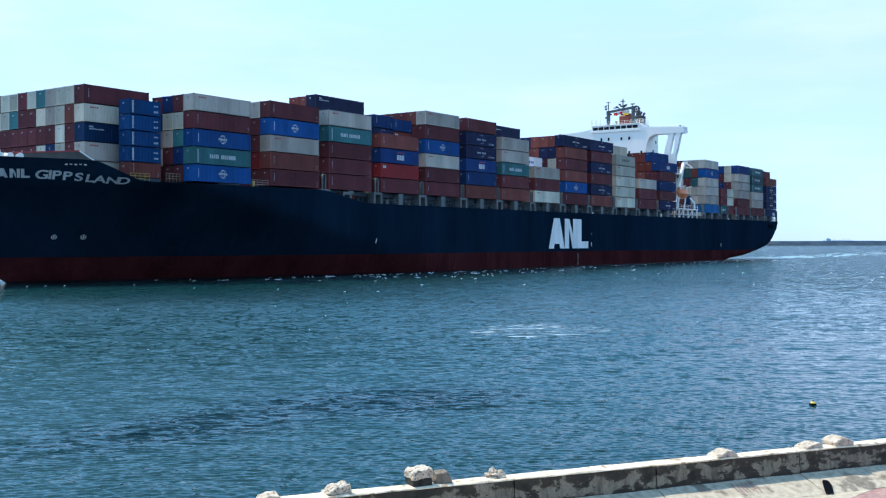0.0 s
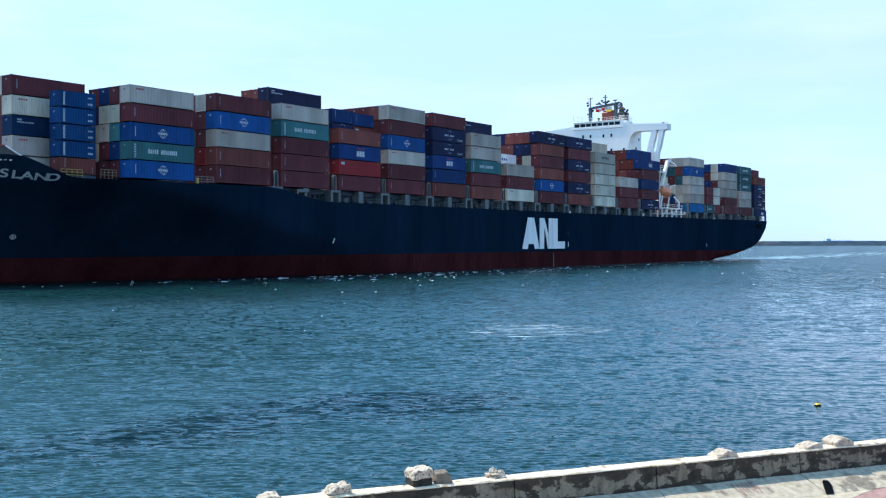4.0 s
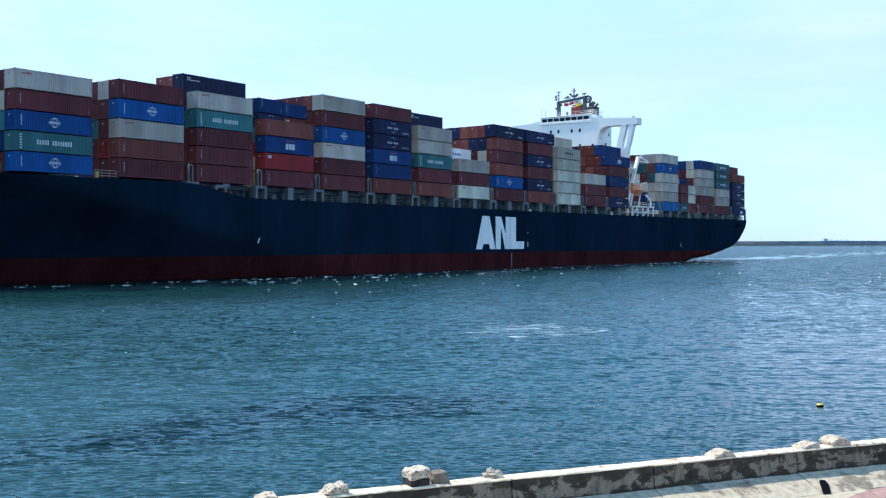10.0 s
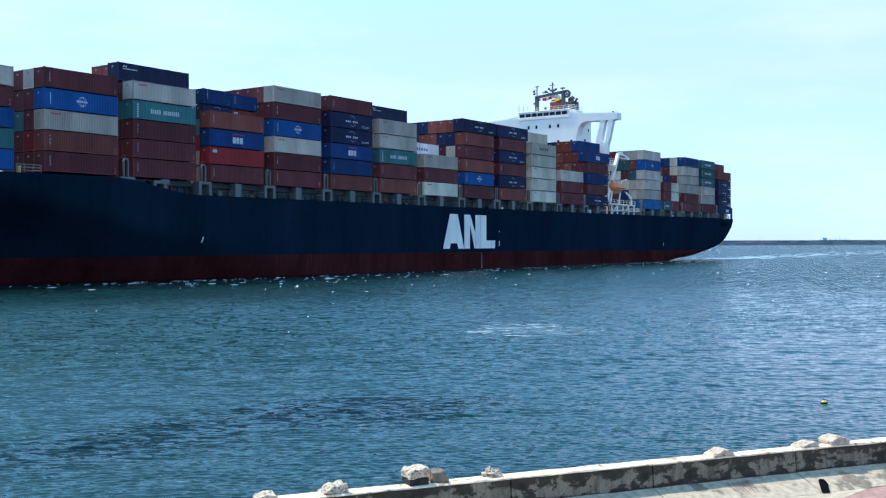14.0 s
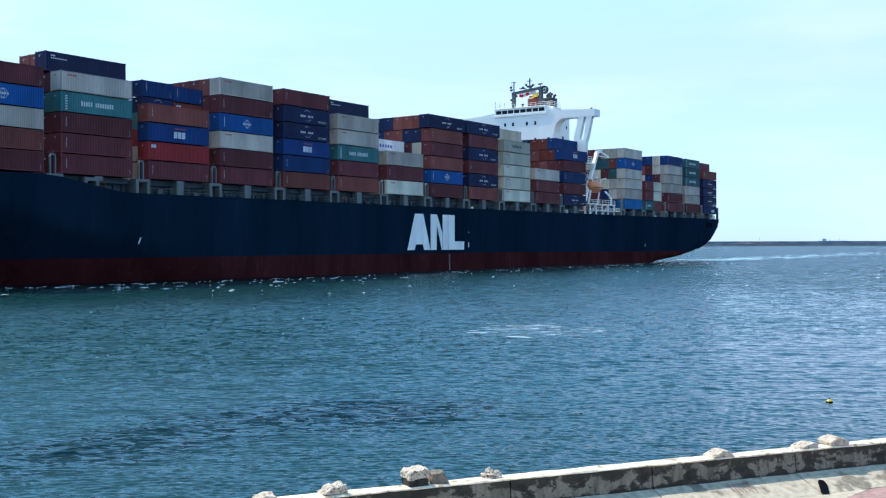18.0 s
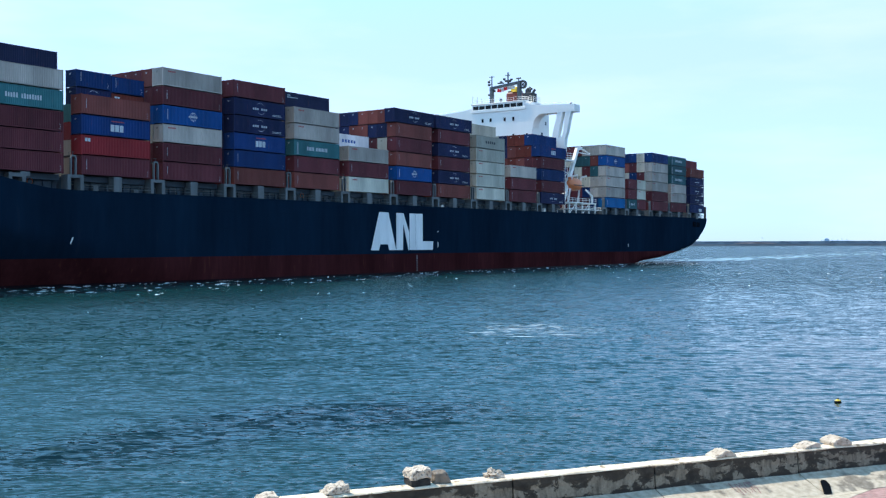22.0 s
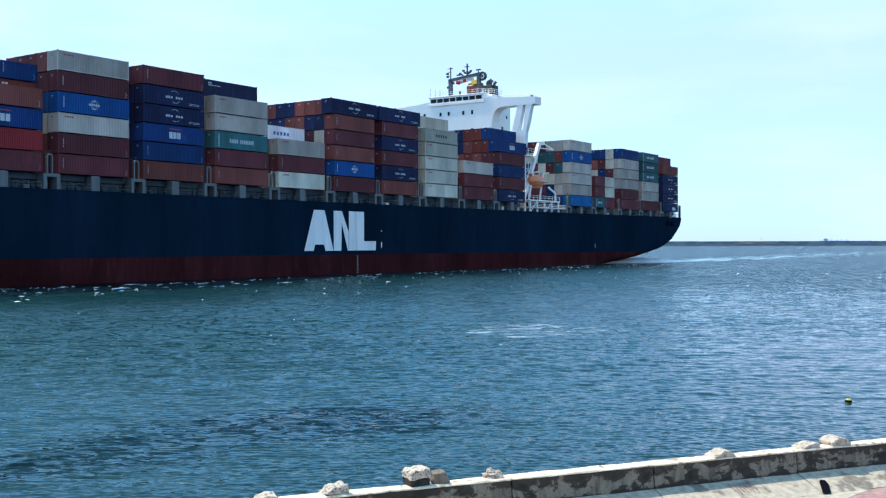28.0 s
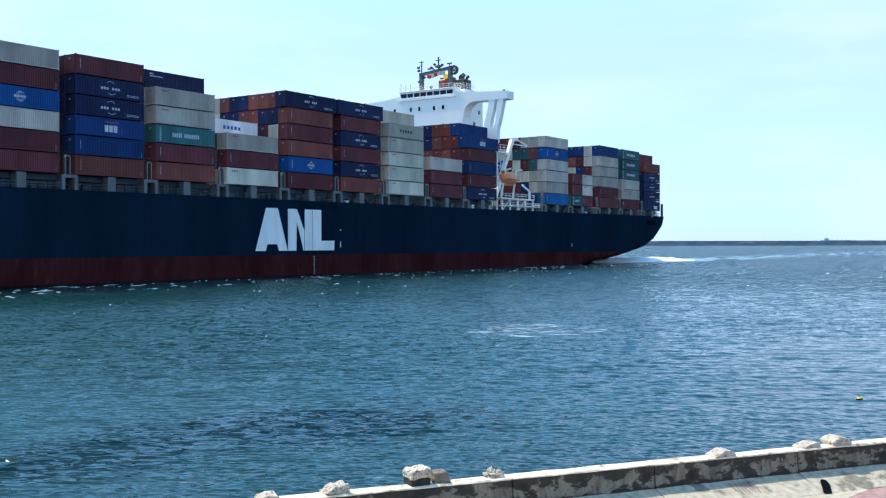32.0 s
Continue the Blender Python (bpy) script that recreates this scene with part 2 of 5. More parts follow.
    def crest_of(noise_node):
        """How far a noise is from its middle value: near nought along thin winding lines."""
        away = n.new("ShaderNodeMath")
        away.operation, away.inputs[1].default_value = "SUBTRACT", 0.5
        l.new(noise_node.outputs["Fac"], away.inputs[0])
        size = n.new("ShaderNodeMath")
        size.operation = "ABSOLUTE"
        l.new(away.outputs[0], size.inputs[0])
        return size.outputs[0]
    # thin steep fronts of wavelets, thickest over the dark band
    fmap = n.new("ShaderNodeMapping")
    fmap.inputs["Rotation"].default_value, fmap.inputs["Scale"].default_value = (0, 0, radians(-9)), (0.42, 1.5, 1.0)
    l.new(tc.outputs["Object"], fmap.inputs[0])
    fnoise = n.new("ShaderNodeTexNoise")
    fnoise.inputs["Scale"].default_value, fnoise.inputs["Detail"].default_value, fnoise.inputs["Roughness"].default_value, fnoise.inputs["Distortion"].default_value = 1.5, 4, 0.55, 0.4
    l.new(fmap.outputs[0], fnoise.inputs["Vector"])
    front = n.new("ShaderNodeMapRange")
    front.interpolation_type = "SMOOTHSTEP"
    front.inputs[1].default_value, front.inputs[2].default_value = 0.052, 0.022
    l.new(crest_of(fnoise), front.inputs[0])
    where = n.new("ShaderNodeMath")
    where.operation, where.inputs[1].default_value, where.inputs[2].default_value = "MULTIPLY_ADD", 1.15, 0.22
    l.new(dark_band.outputs[0], where.inputs[0])
    steep = n.new("ShaderNodeMath")
    steep.operation = "MULTIPLY"
    l.new(front.outputs[0], steep.inputs[0])
    l.new(where.outputs[0], steep.inputs[1])
    # longer fronts further out
    gmap = n.new("ShaderNodeMapping")
    gmap.inputs["Rotation"].default_value, gmap.inputs["Scale"].default_value = (0, 0, radians(5)), (0.85, 1.2, 1.0)
    l.new(tc.outputs["Object"], gmap.inputs[0])
    gnoise = n.new("ShaderNodeTexNoise")
    gnoise.inputs["Scale"].default_value, gnoise.inputs["Detail"].default_value, gnoise.inputs["Roughness"].default_value, gnoise.inputs["Distortion"].default_value = 0.62, 3, 0.55, 1.3
    l.new(gmap.outputs[0], gnoise.inputs["Vector"])
    swell = n.new("ShaderNodeMapRange")
    swell.interpolation_type = "SMOOTHSTEP"
    swell.inputs[1].default_value, swell.inputs[2].default_value = 0.045, 0.018
    l.new(crest_of(gnoise), swell.inputs[0])
    grow = n.new("ShaderNodeMapRange")
    grow.inputs[1].default_value, grow.inputs[2].default_value, grow.inputs[3].default_value, grow.inputs[4].default_value = 34, 75, 0.0, 1.1
    l.new(sep.outputs["Y"], grow.inputs[0])
    both2 = n.new("ShaderNodeMath")
    both2.operation = "MULTIPLY_ADD"
    l.new(swell.outputs[0], both2.inputs[0])
    l.new(grow.outputs[0], both2.inputs[1])
    l.new(steep.outputs[0], both2.inputs[2])
    quiet = n.new("ShaderNodeMath")
    quiet.operation = "MULTIPLY"
    l.new(both2.outputs[0], quiet.inputs[0])
    l.new(patch(36.0, 75.0, 66.0, 100.0, 0, 1.0, 0.2), quiet.inputs[1])
    steep = quiet
    face = n.new("ShaderNodeVectorMath")
    face.operation = "SCALE"
    face.inputs[0].default_value = (0.20, -0.60, 0.0)
    l.new(steep.outputs[0], face.inputs["Scale"])
    # no ripple stands steeper than it can before it breaks
    size = n.new("ShaderNodeVectorMath")
    size.operation = "LENGTH"
    l.new(sc1.outputs[0], size.inputs[0])
    room = n.new("ShaderNodeMath")
    room.inputs[1].default_value = STEEPEST
    l.new(size.outputs[1], room.inputs[0])
    share = n.new("ShaderNodeMath")
    share.operation, share.inputs[0].default_value = "DIVIDE", STEEPEST
    l.new(room.outputs[0], share.inputs[1])
    held = n.new("ShaderNodeVectorMath")
    held.operation = "SCALE"
    l.new(sc1.outputs[0], held.inputs[0])
    l.new(share.outputs[0], held.inputs["Scale"])
    ad1 = n.new("ShaderNodeVectorMath")
    l.new(geo.outputs["Normal"], ad1.inputs[0])
    # seen low over the water, the faces turned this way hide those turned away
    lift = n.new("ShaderNodeMapRange")
    lift.inputs[1].default_value, lift.inputs[2].default_value, lift.inputs[3].default_value, lift.inputs[4].default_value = 30, 170, -0.03, 0.02
    l.new(sep.outputs["Y"], lift.inputs[0])
    rough = n.new("ShaderNodeMath")
    l.new(lift.outputs[0], rough.inputs[0])
    l.new(patch(-38.0, 56.0, 58.0, 70.0, 0, 0.0, 0.21), rough.inputs[1])
    flat = n.new("ShaderNodeMath")
    flat.operation, flat.inputs[1].default_value = "MULTIPLY_ADD", -0.10
    l.new(dark_band.outputs[0], flat.inputs[0])
    l.new(rough.outputs[0], flat.inputs[2])
    rough = flat
    bias = n.new("ShaderNodeVectorMath")
    bias.operation = "SCALE"
    bias.inputs[0].default_value = (0, -1, 0)
    l.new(rough.outputs[0], bias.inputs["Scale"])
    sum1 = n.new("ShaderNodeVectorMath")
    l.new(held.outputs[0], sum1.inputs[0])
    l.new(face.outputs[0], sum1.inputs[1])
    sum2 = n.new("ShaderNodeVectorMath")
    l.new(sum1.outputs[0], sum2.inputs[0])
    l.new(bias.outputs[0], sum2.inputs[1])
    l.new(sum2.outputs[0], ad1.inputs[1])
    nm = n.new("ShaderNodeVectorMath")
    nm.operation = "NORMALIZE"
    l.new(ad1.outputs[0], nm.inputs[0])
    l.new(nm.outputs[0], p.inputs["Normal"])
    # body colour: green-blue, in broad soft patches that stay where they are
    w = n.new("ShaderNodeTexNoise")
    w.inputs["Scale"].default_value, w.inputs["Detail"].default_value = 0.02, 4
    l.new(geo.outputs["Position"], w.inputs["Vector"])
    ramp = n.new("ShaderNodeValToRGB")
    ramp.color_ramp.elements[0].position, ramp.color_ramp.elements[1].position = 0.3, 0.7
    ramp.color_ramp.elements[0].color, ramp.color_ramp.elements[1].color = (0.0014, 0.0205, 0.0185, 1), (0.0020, 0.0250, 0.0240, 1)
    l.new(w.outputs["Fac"], ramp.inputs[0])
    # the body colour goes darker and bluer inside the band
    deepen = n.new("ShaderNodeMix")
    deepen.data_type = "RGBA"
    deepen.inputs[7].default_value = (0.0006, 0.011, 0.019, 1)
    l.new(dark_band.outputs[0], deepen.inputs[0])
    l.new(ramp.outputs[0], deepen.inputs[6])
    # thin streaks of foam in two places
    fm = n.new("ShaderNodeMapping")
    fm.inputs["Scale"].default_value = (0.5, 1.5, 1)
    l.new(geo.outputs["Position"], fm.inputs[0])
    ft = n.new("ShaderNodeTexNoise")
    ft.inputs["Scale"].default_value, ft.inputs["Detail"].default_value, ft.inputs["Roughness"].default_value, ft.inputs["Distortion"].default_value = 0.8, 9, 0.7, 1.2
    l.new(fm.outputs[0], ft.inputs["Vector"])
    foam = None
    for args in ((6.0, 70.0, 9.0, 12.0, -35, 0.0, 0.15), (75.0, 178.0, 26.0, 7.0, 0, 0.0, 0.13)):
        q = patch(*args)
        if foam is None:
            foam = q
        else:
            ad = n.new("ShaderNodeMath")
            l.new(foam, ad.inputs[0])
            l.new(q, ad.inputs[1])
            foam = ad.outputs[0]
    fs = n.new("ShaderNodeMath")
    l.new(ft.outputs["Fac"], fs.inputs[0])
    l.new(foam, fs.inputs[1])
    fr = n.new("ShaderNodeMapRange")
    fr.inputs[1].default_value, fr.inputs[2].default_value, fr.inputs[4].default_value = 0.66, 0.80, 0.75
    l.new(fs.outputs[0], fr.inputs[0])
    mx = n.new("ShaderNodeMix")
    mx.data_type = "RGBA"
    mx.inputs[7].default_value = (0.6, 0.66, 0.68, 1)
    l.new(fr.outputs[0], mx.inputs[0])
    l.new(deepen.outputs[2], mx.inputs[6])
    l.new(mx.outputs[2], p.inputs["Base Color"])
    p.inputs["IOR"].default_value = 1.33
    blur = n.new("ShaderNodeMapRange")
    blur.inputs[1].default_value, blur.inputs[2].default_value, blur.inputs[3].default_value, blur.inputs[4].default_value = 45, 170, 0.03, 0.11
    l.new(sep.outputs["Y"], blur.inputs[0])
    l.new(blur.outputs[0], p.inputs["Roughness"])
    return m


SEA = water_material()


def concrete_material(name, base, dark, cover, scale):
    m, n, l, p = nodes_of(name)
    tc = n.new("ShaderNodeTexCoord")
    a, b, c = n.new("ShaderNodeTexNoise"), n.new("ShaderNodeTexNoise"), n.new("ShaderNodeTexNoise")
    for t, s, d in ((a, scale, 8), (b, 9, 6), (c, 60, 3)):
        t.inputs["Scale"].default_value, t.inputs["Detail"].default_value = s, d
        l.new(tc.outputs["Object"], t.inputs["Vector"])
    r = n.new("ShaderNodeValToRGB")
    r.color_ramp.elements[0].position, r.color_ramp.elements[1].position = cover - 0.02, cover + 0.03
    r.color_ramp.elements[0].color, r.color_ramp.elements[1].color = (*dark, 1), (*base, 1)
    l.new(a.outputs["Fac"], r.inputs[0])
    mx = n.new("ShaderNodeMix")
    mx.data_type, mx.blend_type = "RGBA", "MULTIPLY"
    mx.inputs[0].default_value = 0.8
    r2 = n.new("ShaderNodeValToRGB")
    r2.color_ramp.elements[0].position, r2.color_ramp.elements[1].position = 0.3, 0.65
    r2.color_ramp.elements[0].color = (0.55, 0.52, 0.48, 1)
    l.new(b.outputs["Fac"], r2.inputs[0])
    l.new(r.outputs[0], mx.inputs[6])
    l.new(r2.outputs[0], mx.inputs[7])
    l.new(mx.outputs[2], p.inputs["Base Color"])
    p.inputs["Roughness"].default_value = 0.9
    bp = n.new("ShaderNodeBump")
    bp.inputs["Strength"].default_value, bp.inputs["Distance"].default_value = 0.6, 0.02
    mm = n.new("ShaderNodeMath")
    l.new(b.outputs["Fac"], mm.inputs[0])
    l.new(c.outputs["Fac"], mm.inputs[1])
    l.new(mm.outputs[0], bp.inputs["Height"])
    l.new(bp.outputs[0], p.inputs["Normal"])
    return m


def wall_face_material():
    """Old plaster that has come away in patches, with run-down stains and a dark joint above the foot. All its tones
    are darkened for the shade on this side.
    """
    m, n, l, p = nodes_of("stained_shaded_concrete")
    tc = n.new("ShaderNodeTexCoord")

    def field(scale, stretch, detail, rough=0.6, warp=0.0):
        mp = n.new("ShaderNodeMapping")
        mp.inputs["Scale"].default_value = stretch
        l.new(tc.outputs["Object"], mp.inputs[0])
        t = n.new("ShaderNodeTexNoise")
        t.inputs["Scale"].default_value, t.inputs["Detail"].default_value, t.inputs["Roughness"].default_value, t.inputs["Distortion"].default_value = scale, detail, rough, warp
        l.new(mp.outputs[0], t.inputs["Vector"])
        return t.outputs["Fac"]

    def ramp(src, lo, hi, a=0.0, b=1.0):
        r = n.new("ShaderNodeMapRange")
        r.inputs[1].default_value, r.inputs[2].default_value, r.inputs[3].default_value, r.inputs[4].default_value = lo, hi, a, b
        l.new(src, r.inputs[0])
        return r.outputs[0]

    def mix(fac, a, b):
        x = n.new("ShaderNodeMix")
        x.data_type = "RGBA"
        l.new(fac, x.inputs[0])
        for src, sock in ((a, x.inputs[6]), (b, x.inputs[7])):
            if isinstance(src, tuple):
                sock.default_value = (*src, 1)
            else:
                l.new(src, sock)
        return x.outputs[2]

    def math2(op, a, b):
        x = n.new("ShaderNodeMath")
        x.operation = op
        l.new(a, x.inputs[0])
        if isinstance(b, float):
            x.inputs[1].default_value = b
        else:
            l.new(b, x.inputs[1])
        return x.outputs[0]

    sp = n.new("ShaderNodeSeparateXYZ")
    l.new(tc.outputs["Object"], sp.inputs[0])
    z = sp.outputs["Z"]
    patches = field(2.3, (1.0, 1.0, 1.5), 10, 0.68, 0.4)
    grain = field(26, (1, 1, 1), 5)
    runs = field(7.0, (1.0, 1.0, 0.16), 6, 0.65)
    # plaster holds best half way up
    middle = math2("MULTIPLY", ramp(z, 2.02, 2.12), ramp(z, 2.34, 2.22))
    held = math2("ADD", patches, math2("MULTIPLY", middle, 0.075))
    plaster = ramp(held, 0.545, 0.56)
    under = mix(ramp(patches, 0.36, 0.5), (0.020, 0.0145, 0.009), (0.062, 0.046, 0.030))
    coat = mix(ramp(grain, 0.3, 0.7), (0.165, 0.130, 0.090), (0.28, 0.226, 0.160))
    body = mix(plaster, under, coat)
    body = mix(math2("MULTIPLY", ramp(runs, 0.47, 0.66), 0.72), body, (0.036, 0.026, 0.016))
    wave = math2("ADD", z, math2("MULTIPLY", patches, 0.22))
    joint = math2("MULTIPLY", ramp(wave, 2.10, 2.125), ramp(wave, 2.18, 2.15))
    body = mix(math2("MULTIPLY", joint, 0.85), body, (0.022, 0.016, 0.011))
    l.new(body, p.inputs["Base Color"])
    p.inputs["Roughness"].default_value = 0.92
    hgt = math2("ADD", plaster, math2("MULTIPLY", grain, 0.5))
    bp = n.new("ShaderNodeBump")
    bp.inputs["Strength"].default_value, bp.inputs["Distance"].default_value = 0.7, 0.015
    l.new(hgt, bp.inputs["Height"])
    l.new(bp.outputs[0], p.inputs["Normal"])
    return m


WALL_FACE = wall_face_material()
# the wall top's base is raised: sunlight on it is put into the colour
WALL_TOP = concrete_material("sunlit_concrete", (0.88, 0.70, 0.50), (0.42, 0.31, 0.20), 0.38, 6.0)
WALL_TOE = concrete_material("pale_concrete", (0.52, 0.435, 0.32), (0.24, 0.20, 0.15), 0.42, 2.0)
PAVING = concrete_material("pink_paving", (0.42, 0.24, 0.21), (0.30, 0.19, 0.17), 0.42, 3.0)
STONE = concrete_material("rough_stone", (0.57, 0.46, 0.35), (0.27, 0.205, 0.15), 0.4, 16.0)
PITTED = concrete_material("pitted_stone", (0.60, 0.49, 0.38), (0.20, 0.155, 0.12), 0.42, 26.0)
# near-black that holds both the shade and the stain of a block's front
SHADED_STAINED = concrete_material("shaded_stained_stone", (0.030, 0.026, 0.022), (0.012, 0.010, 0.009), 0.45, 12.0)
BROWN_STONE = concrete_material("brown_stone", (0.23, 0.18, 0.135), (0.08, 0.06, 0.045), 0.4, 12.0)
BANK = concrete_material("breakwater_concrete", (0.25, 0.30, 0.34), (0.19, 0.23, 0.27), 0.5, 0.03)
FOAM = paint("foam", (0.97, 0.97, 0.97), 0.8, 0, 0.03, 1.0, streak=False)


# ---- the sea ----
def build_sea():
    """One sheet round the quay out to the horizon, finest over the channel, with a short steep chop."""
    radii = [9.0]
    while radii[-1] < 4900:
        r = radii[-1]
        radii.append(r + min(max(0.055, r * r / 19000.0), 0.012 * r + 0.5, 120.0))
    radii = np.array(radii)
    fine = np.radians(np.arange(-29, 29.01, 0.088))
    coarse = np.radians(np.arange(33, 327.1, 3.5))
    az = np.concatenate([fine, coarse])
    R, A = np.meshgrid(radii, az, indexing="ij")
    X, Y = R * np.sin(A), R * np.cos(A)
    gap = np.gradient(radii)[:, None] * np.ones_like(A)
    side = R * np.concatenate([np.full(len(fine), fine[1] - fine[0]), np.full(len(coarse), 0.06)])[None, :]
    S = np.maximum(gap, side)
    Z = np.zeros_like(X)
    rng = np.random.RandomState(4)
    count = 76
    calm = np.clip((R - 14) / 42, 0.3, 1)
    out = 1.3 * np.clip((R - 45) / 60, 0, 1)
    for k in range(count):
        lam = 0.14 * (2.6 / 0.14) ** (k / (count - 1.0))
        ang = radians(266) + rng.normal(0, 0.45)
        amp = 0.040 * min(1.0, 0.34 / lam) ** 0.85 * lam / 6.283 * rng.uniform(0.6, 1.35)
        ph = rng.uniform(0, 6.28)
        w = 6.283 / lam * (X * math.cos(ang) + Y * math.sin(ang)) + ph + 1.2 * np.sin(X * (0.9 / lam ** 0.6) * 0.45 + k) + 1.1 * np.sin(Y * (0.8 / lam ** 0.6) * 0.3 + 2 * k)
        reach = np.clip((lam / S - 2.2) / 2.0, 0, 1)
        Z += reach * (1 + out * (lam > 0.8)) * (calm if lam > 0.42 else 1.0) * amp * (np.exp(np.sin(w + 0.55 * np.cos(w))) - 1.266)
    # one band of steep, long-crested ripples off the wall
    patch = np.zeros_like(X)
    for cx, cy, turn, long, wide in ((-7.5, 32.5, 0.80, 7.5, 1.3), (-3.4, 36.2, 0.35, 4.6, 3.2), (1.0, 35.0, 0.2, 4.0, 1.2)):
        u, v = (X - cx) * math.cos(turn) + (Y - cy) * math.sin(turn), -(X - cx) * math.sin(turn) + (Y - cy) * math.cos(turn)
        patch = np.maximum(patch, np.exp(-((u / long) ** 2 + (v / wide) ** 2)))
    near = patch > 0.02
    XN, YN, PN = X[near], Y[near], np.minimum(1.0, 1.3 * patch[near])
    PN = PN * np.clip(0.62 + 0.6 * np.sin(XN * 1.15 + 0.5 * YN) * np.sin(YN * 1.05 - 0.4 * XN + 1.0), 0.1, 1.1)
    for k in range(11):
        lam = rng.uniform(0.35, 0.8)
        ang = radians(rng.choice((258, 284))) + rng.normal(0, 0.12)
        w = 6.283 / lam * (XN * math.cos(ang) + YN * math.sin(ang)) + rng.uniform(0, 6.28) + 0.8 * np.sin(XN * 1.9 + k) + 1.3 * np.sin(YN * 0.9 + 2 * k)
        Z[near] += PN * 0.11 * lam / 6.283 * (np.exp(np.sin(w + 0.5 * np.cos(w))) - 1.266)
    # gusts: stronger and weaker patches, and one steep crossing patch off the wall
    gust = 0.85 + 0.3 * np.sin(X * 0.13 + 0.05 * Y + 1.0) * np.sin(Y * 0.11 - 0.04 * X)
    Z *= gust
    nr, na = R.shape
    co = np.concatenate([np.stack([X, Y, Z], -1).reshape(-1, 3), [[0, 0, 0]]])
    me = bpy.data.meshes.new("sea")
    me.vertices.add(len(co))
    me.vertices.foreach_set("co", co.astype(np.float32).ravel())
    i, j = np.meshgrid(np.arange(nr - 1), np.arange(na), indexing="ij")
    jn = (j + 1) % na
    quads = np.stack([i * na + j, (i + 1) * na + j, (i + 1) * na + jn, i * na + jn], -1).reshape(-1, 4)[:, ::-1]
    j0 = np.arange(na)
    tris = np.stack([np.full(na, nr * na), (j0 + 1) % na, j0], -1)
    loops = np.concatenate([quads.ravel(), tris.ravel()])
    starts = np.concatenate([np.arange(len(quads)) * 4, len(quads) * 4 + np.arange(na) * 3])
    me.loops.add(len(loops))
    me.loops.foreach_set("vertex_index", loops)
    me.polygons.add(len(starts))
    me.polygons.foreach_set("loop_start", starts)
    me.polygons.foreach_set("use_smooth", np.ones(len(starts), bool))
    me.update()
    me.validate()
    me.materials.append(SEA)
    return tagged(new("water", me), "choppy teal-blue harbour water with small wind waves", "water", kind="structure")


water = build_sea()

# ---- the ship: x runs aft from the first letter on the side, y inboard from the port side, z up from the water ----
SHIP_ROWS = ((0, 25.226, 253.224, 54.749), (4, 18.006, 244.088, 54.746), (8, 10.817, 234.613, 54.773), (12, 3.643, 224.919, 54.832),
             (16, -3.531, 215.127, 54.920), (20, -10.719, 205.359, 55.039), (24, -17.938, 195.736, 55.188), (28, -25.203, 186.378, 55.368), (32, -32.528, 177.406, 55.578))
SHIP_ROWS = [(t, pose(x, y, 0, 0, 0, a)) for t, x, y, a in SHIP_ROWS]
AFLOAT = []          # (thing, its pose on the ship)
CENTRE, HALF = 21.4, 21.55


def aboard(ob, m=Matrix()):
    ob.matrix_basis = SHIP_ROWS[0][1] @ m
    AFLOAT.append((ob, m))
    return ob


def smooth01(x):
    x = min(1, max(0, x))
    return x * x * (3 - 2 * x)


def lerp_table(table, s):
    for (a, u), (b, v) in zip(table, table[1:]):
        if s <= b:
            return u + (v - u) * max(0, s - a) / (b - a)
    return table[-1][1]


TOP = ((-156, 19.1), (-140, 18.7), (-128, 18.58), (-126, 18.4), (-123.3, 17.3), (-121.3, 16.4), (-119.9, 15.78), (-118.1, 15.6), (-100, 15.65), (-83.5, 15.8), (-80.5, 15.6), (-76, 14.8), (-70.5, 13.85), (-66, 13.75), (40, 13.9), (120, 14.1), (186, 14.5))
KEEL = ((60, -9.0), (110, -6.0), (126, -2.0), (131.8, -0.8), (137.3, -0.1), (144.8, 0.8), (152.6, 1.75), (160.8, 2.85), (169.4, 4.45), (175.1, 5.8), (179.7, 7.5), (182.4, 8.7), (184.3, 10.0), (185.2, 11.2), (185.5, 12.0))


def stem_at(z):
    return -130 - 22 * (max(0, z) / 18) ** 0.8


def half_breadth(s, z):
    zz = max(z, -4.0)
    stem = stem_at(zz)
    up = min(1, max(0, zz) / 15.5)
    x = (s - stem) / (95 - 55 * up)
    fore = 0.0 if x <= 0 else (1.0 if x >= 1 else 1 - (1 - x) ** (1.75 - 0.4 * up))
    aft = 1.0
    if s > 60:
        k = lerp_table(KEEL, s)
        t = min(1, max(0, (z - k) / (3.6 - 1.9 * smooth01((s - 125) / 20))))
        aft = math.sqrt(max(0, 1 - (1 - t) ** 2))
        aft *= 1 - 0.10 * smooth01((s - 165) / 20)
    return HALF * max(0.012, fore * aft)


def red_line(s):
    return 4.05 - 0.4 * smooth01((s - 20) / 120)


